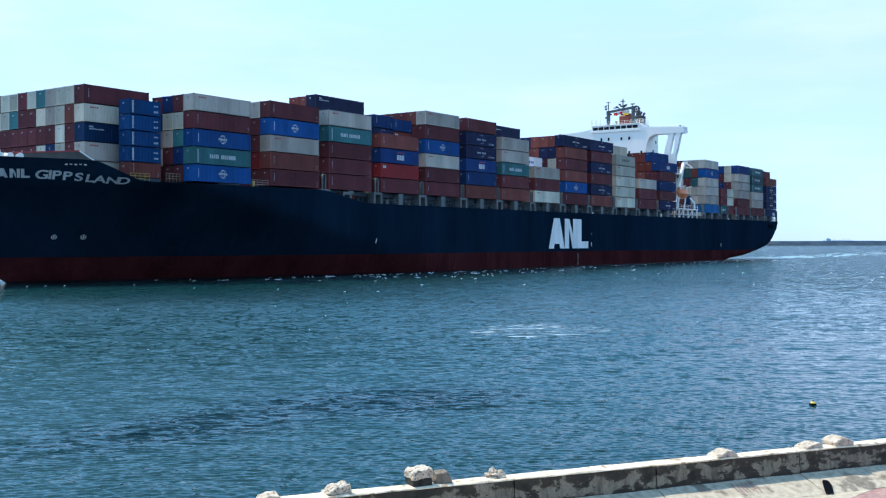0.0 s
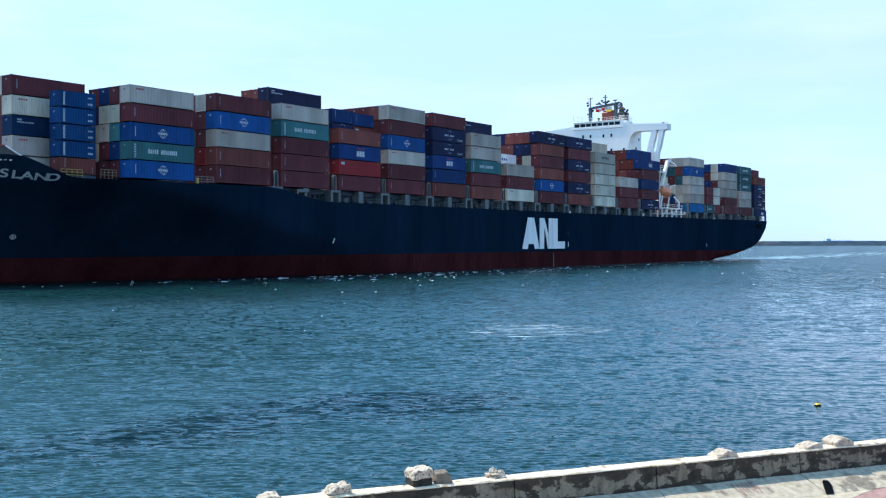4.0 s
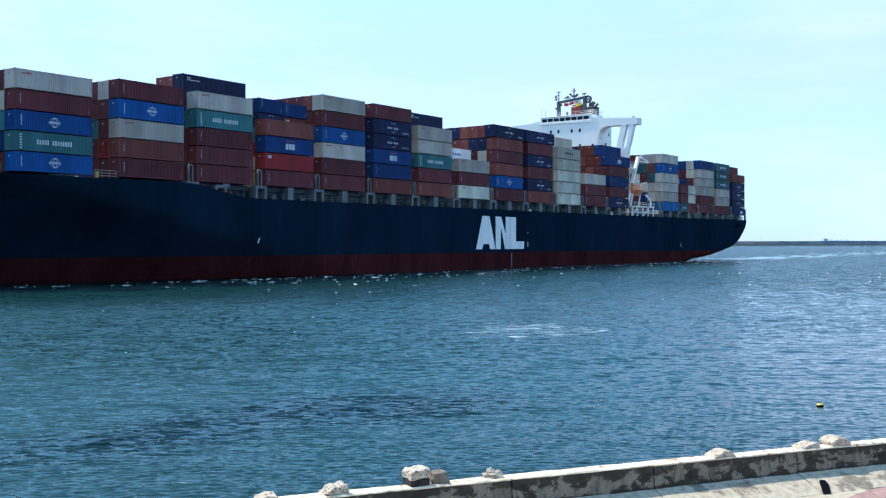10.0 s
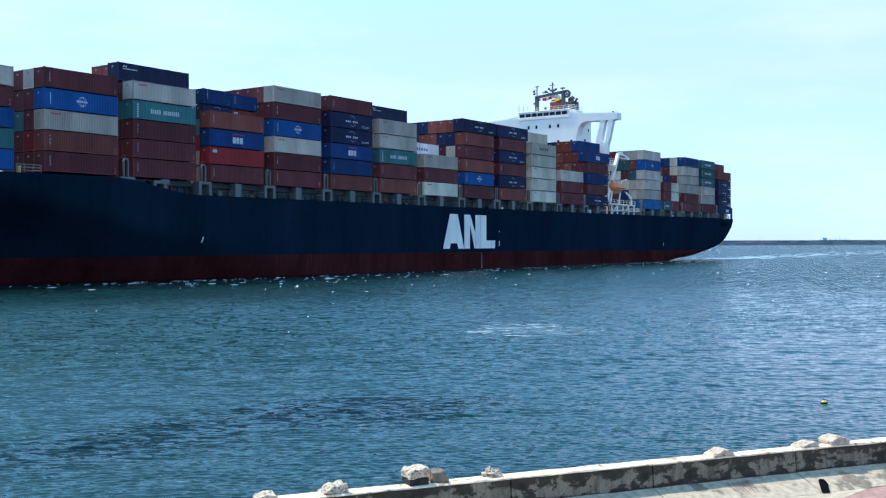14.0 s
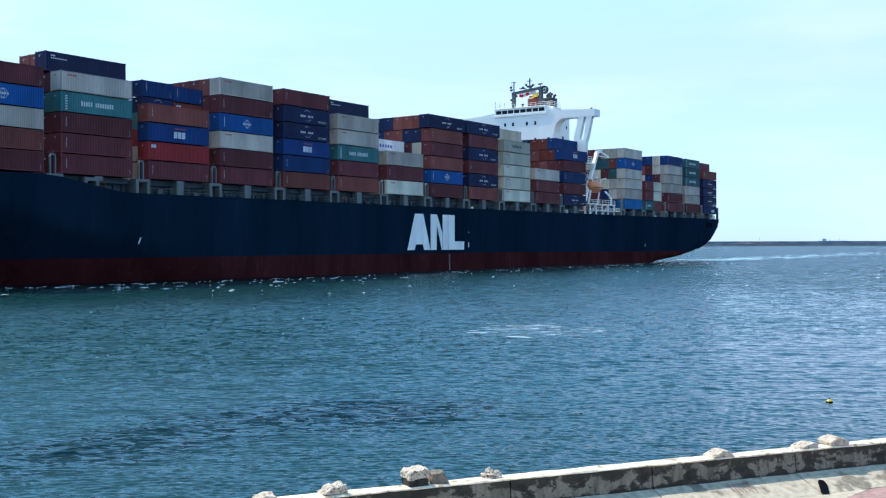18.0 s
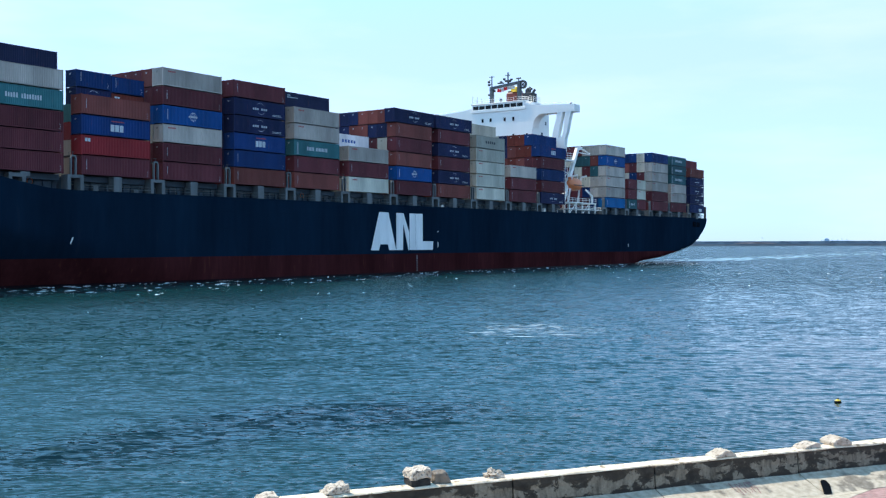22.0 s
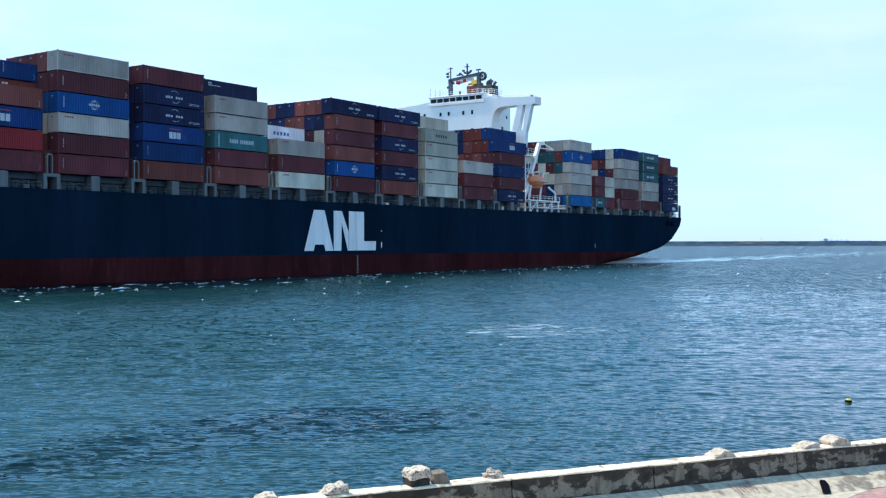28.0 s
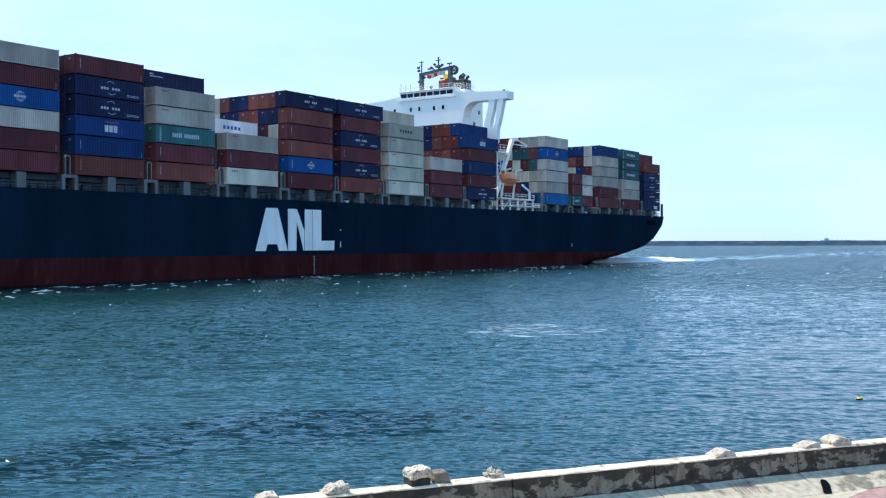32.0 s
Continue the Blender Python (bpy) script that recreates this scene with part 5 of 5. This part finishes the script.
guard(-120.4, -117.0, 4.7, 4.5, 15.6, 1.35, 4, RAIL_YELLOW, (0.4, 0.7, 1.0))
part("box_foundation", block(fresh(), -120.5, -114.4, 5.0, 7.3, 14.6, 16.28), DECK_GREY, ship)
guard(-114.6, -111.3, 3.5, 3.3, 15.8, 1.35, 5, RAIL_DULL, (0.4, 0.7, 1.0))
guard(-106.5, -102.3, 0.5, 0.2, 15.4, 1.3, 5, POST_GREY, (0.3, 0.65, 1.0))
guard(-99.3, -95.6, 0.3, 0.2, 15.5, 1.3, 3, POST_GREY, (0.4, 0.7, 1.0))
part("vent_head", rod(fresh(), (-98.8, 0.5, 15.3), (-98.8, 0.5, 16.6), 0.3, 12), RAIL_YELLOW, ship)

# stern: openings of the mooring deck, light box, flag staff
for s, w in ((168.4, 1.9), (170.6, 1.7), (173.6, 2.3), (176.2, 1.9)):
    part("mooring_opening", block(fresh(), -w / 2, w / 2, -0.03, 0.1, -0.85, 0.85, 0.12), OPENING_BLACK, hull, at=on_hull(s, 12.25, 0.0))
part("mooring_opening", block(fresh(), 168.4, 181.0, 2.15, 2.35, 14.2, 15.6), OPENING_BLACK, ship)
part("stern_lamp_box", block(fresh(), 177.4, 180.5, 1.9, 2.8, 14.55, 16.1, 0.06), HOUSE_WHITE, ship)
part("stern_post", block(fresh(), 184.6, 185.4, 2.1, 2.7, 14.2, 18.5, 0.08), DARK_STEEL, ship)
part("ensign_staff", rod(fresh(), (182.6, 6.0, 14.2), (183.2, 6.0, 18.6), 0.09), HOUSE_WHITE, ship)
guard(150, 182.4, 0.4, 2.4, 14.3, 1.1, 14, POST_GREY)

# ---- quay ----
WALL_DIR = Vector((10.30, 4.22, 0)).normalized()
WALL_POSE = Matrix.Translation((-2.267, 14.436, 0)) @ Matrix(((WALL_DIR.x, -WALL_DIR.y, 0, 0), (WALL_DIR.y, WALL_DIR.x, 0, 0), (0, 0, 1, 0), (0, 0, 0, 1)))
TOPZ, PAVE = 2.40, 1.80


def rough_run(outline, x0, x1, step, jitter, seed, closed=True):
    """An outline of (y, z) drawn out along x with small worn unevenness."""
    bm = fresh()
    rows = []
    n = int((x1 - x0) / step)
    for i in range(n + 1):
        x = x0 + (x1 - x0) * i / n
        row = []
        for j, (y, z) in enumerate(outline):
            k = noise.noise(Vector((x * 1.3, j * 7.1 + seed, 0.3))) + 0.6 * noise.noise(Vector((x * 6.0, j * 3.7 + seed, 1.3)))
            q = noise.noise(Vector((x * 1.7, j * 5.3 + seed, 9.3)))
            row.append(bm.verts.new((x, y + jitter * k, z + jitter * q)))
        rows.append(row)
    m = len(outline)
    for p, q in zip(rows, rows[1:]):
        for j in range(m if closed else m - 1):
            bm.faces.new((p[j], p[(j + 1) % m], q[(j + 1) % m], q[j]))
    if closed:
        bm.faces.new(rows[0])
        bm.faces.new(rows[-1][::-1])
    bmesh.ops.recalc_face_normals(bm, faces=bm.faces[:])
    return bm


sea_wall = thing("sea_wall", "low weathered concrete sea wall with dark stains, its top painted sunlit pale", "wall", kind="structure", at=WALL_POSE)
SEAMS = [-34.0, -25.0, -16.0, -8.0, -4.1, -0.3, 3.4, 5.9, 8.75, 12.6, 16.5, 24.0, 33.0, 45.0]
for a, b in zip(SEAMS, SEAMS[1:]):
    near = -9 < a < 13
    st = 0.09 if near else 0.6
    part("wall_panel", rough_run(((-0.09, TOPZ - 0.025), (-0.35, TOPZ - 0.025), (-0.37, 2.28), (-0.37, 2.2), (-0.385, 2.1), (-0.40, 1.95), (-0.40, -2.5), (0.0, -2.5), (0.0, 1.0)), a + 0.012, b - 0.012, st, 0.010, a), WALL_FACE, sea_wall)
    part("coping", rough_run(((-0.07, TOPZ - 0.027), (-0.07, TOPZ - 0.012), (-0.10, TOPZ), (-0.22, TOPZ + 0.004), (-0.345, TOPZ), (-0.37, TOPZ - 0.010), (-0.375, TOPZ - 0.026)), a + 0.004, b - 0.004, st, 0.011, a + 50), WALL_TOP, sea_wall, "wall top painted pale for the sun on it")
    part("toe", rough_run(((-0.39, 2.02), (-0.56, 1.955), (-0.82, 1.87), (-1.02, 1.810), (-1.02, 1.6), (-0.39, 1.6)), a + 0.008, b - 0.008, st, 0.010, a + 90), WALL_TOE, sea_wall, "pale sloping concrete foot")
bm = fresh()
prism(bm, ((9.79, -1.012), (-34, -1.012), (-34, -18.0)), "z", 1.6, 1.806)
part("apron", bm, WALL_TOE, sea_wall, "pale concrete apron beside the paving")


def on_foot(x, y, up=0.012):
    """A place on the sloping foot of the wall."""
    return (x, y, (2.02 + (y + 0.39) * 0.333 if y > -1.02 else 1.81) + up)


dr = fresh()
dr.faces.new([dr.verts.new(on_foot(*c)) for c in ((8.70, -1.04), (8.83, -1.08), (9.04, -0.80), (9.07, -0.68), (9.0, -0.65), (8.93, -0.70))])
part("drain_hole", dr, OPENING_BLACK, sea_wall, "small dark drain opening")
gr = fresh()
scrawl = random.Random(8)
for i in range(7):
    x = 7.22 + i * 0.062
    pts = [(x + scrawl.uniform(0, 0.05), -0.50 - 0.3 * k / 3 + scrawl.uniform(-0.03, 0.03)) for k in range(4)]
    for p, q in list(zip(pts, pts[1:])) + [(pts[0], (pts[0][0] + 0.05, pts[0][1] - 0.05))]:
        gr.faces.new([gr.verts.new(on_foot(*c)) for c in ((p[0], p[1]), (p[0] + 0.012, p[1]), (q[0] + 0.012, q[1]), (q[0], q[1]))])
GRAFFITI = paint("graffiti_red", (0.24, 0.09, 0.09), 0.8, 0, 0.5, 6)
tagged(part("painted_scrawl", gr, GRAFFITI, sea_wall, "faded red scrawl"), kind="stuff")
bm = fresh()
prism(bm, ((-1.0, PAVE), (-70, PAVE), (-70, -3), (-1.0, -3)), "x", -60, 80)
pavement = thing("pavement", "pinkish paved promenade behind the sea wall", "pavement", kind="structure", at=WALL_POSE, data=mesh_of("pavement", bm, PAVING))


def stone(x, y, w, dp, h, square, seed, turn=0.0, label="", rough=1.0, tip=0.0, roll=0.0, peak=0.0, lift=0.0, mat=None):
    """A broken stone: a boxy or lens-shaped lump with chipped faces, flat below."""
    bm = bmesh.new()
    bmesh.ops.create_icosphere(bm, subdivisions=4, radius=1)
    for v in bm.verts:
        c = v.co.copy()
        k = (abs(c.x) ** square + abs(c.y) ** square + abs(c.z) ** square) ** (-1 / square)
        c = c * k
        o = 1 + rough * (0.16 * noise.noise(c * 1.3 + Vector((seed, 0, 0))) + 0.12 * noise.noise(c * 4 + Vector((0, seed, 0))) + 0.05 * noise.noise(c * 10 + Vector((0, 0, seed))))
        c = c * o
        z = max(-0.4, c.z)
        if z > 0:
            z *= 1 - peak * min(1.0, abs(c.x - 0.15))
        v.co = (c.x * w / 2, c.y * dp / 2, z * h * 0.68)
    return thing("stone", label, "stone", "loose stones on the wall", at=WALL_POSE @ pose(x, y, TOPZ + 0.26 * h + lift, tip, roll, turn), data=mesh_of("stone", bm, mat or STONE))


def slab(name, outline, depth, seed, mat, parent=None, label="", at=None, rough=0.014, cuts=5, size=0.8):
    """A chipped piece of stone: an outline (x, z) drawn out to a depth, its faces broken up."""
    bm = prism(fresh(), [(x * size, z * size) for x, z in outline], "y", -depth / 2, depth / 2)
    bmesh.ops.bevel(bm, geom=bm.edges[:], offset=0.012, segments=1, affect="EDGES", clamp_overlap=True)
    bmesh.ops.triangulate(bm, faces=bm.faces[:])
    bmesh.ops.subdivide_edges(bm, edges=bm.edges[:], cuts=cuts, use_grid_fill=True)
    bm.normal_update()
    for v in bm.verts:
        c = v.co
        k = noise.noise(c * 9 + Vector((seed, 0, 0))) + 0.7 * noise.noise(c * 24 + Vector((0, seed, 0)))
        low = min(1.0, max(0.0, c.z / 0.03))
        v.co = c + v.normal * rough * k * low
    me = mesh_of(name, bm, mat)
    if parent is not None:
        return part(name, me, None, parent, label)
    return thing("stone", label, "stone", "loose stones on the wall", at=at, data=me)


def on_wall(x, y, turn=0.0, up=0.0):
    return WALL_POSE @ pose(x, y, TOPZ + up, 0, 0, turn)


# the block's lower half is a dark piece: shaded, stained front put into colour
block_stone = thing("stone", "squarish stone block, pale above, painted black below for shade and stain", "stone", "loose stones on the wall", at=on_wall(1.95, -0.17, 3))
slab("base", ((-0.185, 0), (0.19, 0), (0.195, 0.135), (-0.185, 0.135)), 0.30, 31, SHADED_STAINED, block_stone, "lower half painted black for shade and stain", rough=0.006)
slab("crust", ((-0.205, 0.125), (0.20, 0.13), (0.195, 0.29), (0.16, 0.315), (-0.13, 0.295), (-0.19, 0.26)), 0.33, 32, PITTED, block_stone, "pale pitted upper half", rough=0.022)
slab("stone", ((-0.16, 0), (0.19, 0), (0.10, 0.19), (0.05, 0.215), (-0.12, 0.185)), 0.24, 33, BROWN_STONE, None, "tilted brown stone block on the sea wall", on_wall(2.31, -0.17, -10))
slab("stone", ((-0.23, 0), (0.22, 0), (0.215, 0.155), (0.16, 0.165), (-0.10, 0.115), (-0.22, 0.04)), 0.28, 34, PITTED, None, "wedge of pitted stone on the sea wall", on_wall(0.70, -0.18, 6), rough=0.026)
slab("stone", ((-0.20, 0), (0.20, 0), (0.16, 0.075), (-0.02, 0.10), (-0.15, 0.06)), 0.30, 35, STONE, None, "flat pale stone on the sea wall", on_wall(-0.26, -0.18, 0))
stone(3.18, -0.19, .29, .22, .09, 2.6, 3, 0, "low heap of broken stone on the sea wall", 2.4, mat=PITTED)
stone(3.13, -0.19, .11, .12, .15, 3, 4, 30, "low heap of broken stone on the sea wall", 2.0, peak=0.4, mat=PITTED)
stone(3.25, -0.20, .10, .11, .12, 3, 14, 10, "low heap of broken stone on the sea wall", 2.0, peak=0.4, mat=PITTED)
slab("stone", ((-0.33, 0), (0.24, 0), (0.25, 0.05), (0.10, 0.135), (-0.05, 0.14), (-0.21, 0.06), (-0.30, 0.03)), 0.30, 37, STONE, None, "low pale ridged stone on the sea wall", on_wall(7.32, -0.21, 0), rough=0.014, size=0.74)
slab("stone", ((-0.27, 0), (0.26, 0), (0.255, 0.095), (0.14, 0.125), (-0.12, 0.075), (-0.27, 0.02)), 0.28, 38, STONE, None, "long pale wedge of stone on the sea wall", on_wall(9.09, -0.20, 4), rough=0.012, size=0.74)
slab("stone", ((-0.25, 0), (0.27, 0), (0.285, 0.06), (0.15, 0.165), (0.02, 0.195), (-0.15, 0.145), (-0.26, 0.09)), 0.36, 39, STONE, None, "large pale stone on the sea wall", on_wall(9.74, -0.18, -4), rough=0.014, size=0.74)

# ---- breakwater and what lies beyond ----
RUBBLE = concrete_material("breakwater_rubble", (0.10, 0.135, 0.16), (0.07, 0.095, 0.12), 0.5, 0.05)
breakwater = thing("breakwater", "long low grey concrete breakwater on the horizon", "breakwater", kind="structure")
BX0, BX1, BY = -2600.0, 3600.0, 2400.0
bm = fresh()
prism(bm, ((BY - 8, -3), (BY - 3, 5.2), (BY + 30, 5.2), (BY + 30, -3)), "x", BX0, BX1)
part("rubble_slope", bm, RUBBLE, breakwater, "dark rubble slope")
bm = fresh()
for i in range(62):
    x0 = BX0 + i * 100
    block(bm, x0, x0 + 99.2, BY + 1.5, BY + 12, 5.0, 11.2 + 0.5 * noise.noise(Vector((i * 0.7, 0, 0))))
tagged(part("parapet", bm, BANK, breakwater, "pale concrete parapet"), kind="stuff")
bm = fresh()
prism(bm, ((672, 5.4), (690, 8.2), (725, 9.6), (760, 8.0), (778, 5.4)), "y", BY + 0.9, BY + 1.4)
PATCH = paint("faded_mural", (0.42, 0.30, 0.27), 0.9, 0, 0.4, 0.05, streak=False)
part("faded_panel", bm, PATCH, breakwater, "faded pinkish panel")
# pale blue-grey: the haze before the distant ship is mixed into its paint
HAZE_GREY = paint("haze_grey", (0.50, 0.60, 0.68), 0.8, 0, 0.15, 0.05, streak=False)
far = thing("moored_ship", "small grey ship moored behind the breakwater, paled for haze", "ship", at=pose(957, 2520, 0))
part("hull", prism(fresh(), ((-31, 10), (-33, 12.4), (34, 12.4), (30, 10), (30, 0), (-31, 0)), "y", -9, 9), HAZE_GREY, far)
part("bridge", block(block(fresh(), -30, -19, -8, 8, 12.4, 16.6), -28, -22, -7, 7, 16.6, 17.8), HAZE_GREY, far)
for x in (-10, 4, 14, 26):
    part("derrick", block(fresh(), x, x + 1.6, -1, 1, 12.4, 16.0 if x != 14 else 17.2), HAZE_GREY, far)
mk = thing("beacon", "thin white beacon pole on the breakwater", "beacon", at=pose(742, BY + 6, 11))
part("pole", rod(fresh(), (0, 0, 0), (0, 0, 9), 0.6, 8), HOUSE_WHITE, mk)

# ---- afloat: the buoy and the foam ----
buoy = thing("buoy", "small yellow-topped black mooring buoy adrift on the water", "buoy")
bm = bmesh.new()
bmesh.ops.create_uvsphere(bm, u_segments=20, v_segments=12, radius=0.13)
for v in bm.verts:
    v.co.z *= 0.95
part("float", bm, OPENING_BLACK, buoy, smooth=True)
bm = bmesh.new()
bmesh.ops.create_uvsphere(bm, u_segments=20, v_segments=12, radius=0.136)
bmesh.ops.delete(bm, geom=[v for v in bm.verts if v.co.z < 0.062], context="VERTS")
part("cap", bm, BUOY_YELLOW, buoy, "yellow painted cap", smooth=True)
part("ring", rod(fresh(), (0, 0, 0.13), (0, 0, 0.165), 0.03, 8), OPENING_BLACK, buoy)


def fleck(bm, x, y, z, l, w, rng, turn=0.0, rise=0.006):
    """A thin curd of foam: a ragged lens."""
    n = 9
    m = Matrix.Translation((x, y, z)) @ Matrix.Rotation(turn, 4, "Z")
    top = []
    for i in range(n):
        a = 2 * math.pi * i / n
        r = rng.uniform(0.65, 1.1)
        top.append(bm.verts.new(m @ Vector((l / 2 * r * math.cos(a), w / 2 * r * math.sin(a), -0.02))))
    c = bm.verts.new(m @ Vector((0, 0, rise)))
    for i in range(n):
        bm.faces.new((top[i], top[(i + 1) % n], c))


rng = random.Random(21)
bm = fresh()
for i in range(520):
    s = rng.uniform(-110, 146)
    if noise.noise(Vector((s * 0.06, 4.2, 0))) < rng.uniform(-0.5, 0.4):
        continue
    off = 0.4 + min(45, abs(rng.gauss(0, 1)) ** 1.6 * 9)
    yy = CENTRE - half_breadth(s, 0.0) - off
    fleck(bm, s, yy, 0.06, rng.uniform(0.25, 0.9) * (1 + 4 * rng.random() ** 4), rng.uniform(0.07, 0.26), rng, rng.gauss(0, 0.08), rng.uniform(0.0, 0.06))
aboard(thing("side_foam", "thin white flecks of foam along the ship's waterline", "foam", kind="stuff", data=mesh_of("side_foam", bm, FOAM)))

# a low bank of foam thrown up behind the screw: a steep ragged edge, then a nearly flat top
bm = fresh()
nx, ny = 110, 22
grid = []
for i in range(nx + 1):
    u = i / nx
    row = []
    s = 138 + 63 * u
    edge = 7.5 - 11.0 * u + 0.9 * noise.noise(Vector((s * 0.31, 0.5, 0)))
    crest = 1.5 * min(1, (1 - u) * 4) * (1 + 0.3 * noise.noise(Vector((s * 0.22, 3.5, 0))))
    for j in range(ny + 1):
        v = j / ny
        k = noise.noise(Vector((s * 0.5, v * 9, 0.5))) + 0.6 * noise.noise(Vector((s * 1.3, v * 21, 1.5)))
        y = edge + 24 * v * v
        up = smooth01((y - edge) / 5.0) * (1 - 0.9 * smooth01((v - 0.55) / 0.45))
        row.append(bm.verts.new((s + 0.4 * k, y, -0.15 + crest * up * (1 + 0.22 * k) + 0.10 * k)))
    grid.append(row)
for p, q in zip(grid, grid[1:]):
    for j in range(ny):
        bm.faces.new((p[j], q[j], q[j + 1], p[j + 1]))
wake = thing("wake_foam", "low bank of churned white foam behind the ship's stern", "foam", kind="stuff", data=mesh_of("wake_foam", bm, FOAM, True))

# streaks of slick water left astern, the sky they reflect painted as a pale colour
STREAK = paint("sky_pale_water", (0.34, 0.52, 0.58), 0.35, 0, 0.2, 0.3, streak=False)
bm = fresh()
for i in range(420):
    s = 184 + 420 * rng.random() ** 1.5
    mid = 5 + 0.03 * (s - 184)
    fleck(bm, s, mid + rng.gauss(0, 6 + 0.03 * (s - 184)), 0.10, rng.uniform(5, 22), rng.uniform(0.25, 0.9), rng, rng.gauss(0, 0.03), rng.uniform(0.02, 0.05))
aboard(thing("wake_streaks", "smooth streaks of the wake astern of the ship, painted pale for reflected sky", "wake", kind="stuff", data=mesh_of("wake_streaks", bm, STREAK)))

bm = fresh()
for i in range(90):
    x, y = rng.uniform(-70, 110), rng.uniform(48, 250)
    fleck(bm, x, y, 0.045, rng.uniform(0.07, 0.18) * (0.5 + y / 50), rng.uniform(0.025, 0.06), rng, rng.gauss(0.1, 0.2), rng.uniform(0.02, 0.07))
caps = thing("whitecap_flecks", "scattered tiny white flecks on the wave crests", "foam", kind="stuff", data=mesh_of("whitecap_flecks", bm, FOAM))


def motions():
    for ob, m in AFLOAT:
        walk(ob, [(t, p @ m) for t, p in SHIP_ROWS])
    drift = [(0, 0, 2.5), (16, -1, 0), (32, -2, -2.5)]
    walk(water, [(t, pose(x, y, 0)) for t, x, y in drift])
    walk(caps, [(t, pose(x, y, 0)) for t, x, y in drift])
    surge = {0: (-56, -2.6), 4: (-56, -2.6), 8: (-56, -2.6), 12: (-56, -2.6), 16: (-56, -2.6), 20: (-50, -2.4), 24: (-34, -0.25), 28: (-15, 0), 32: (11, 0)}
    walk(wake, [(t, p @ pose(surge[t][0], 0, surge[t][1])) for t, p in SHIP_ROWS])
    way = ((0, 13.50, 37.30), (3, 13.58, 37.15), (6, 13.63, 37.05), (9, 13.70, 36.98), (13, 13.98, 37.30), (16, 14.30, 37.65), (19, 14.57, 38.00), (23, 14.72, 37.85), (28, 15.14, 37.95), (32, 15.72, 38.45))
    walk(buoy, [(t, pose(x - 0.19, y + 0.1, 0.035 + 0.02 * math.sin(1.9 * t), 6 * math.sin(1.3 * t), 5 * math.cos(1.1 * t), 0)) for t, x, y in way])


motions()
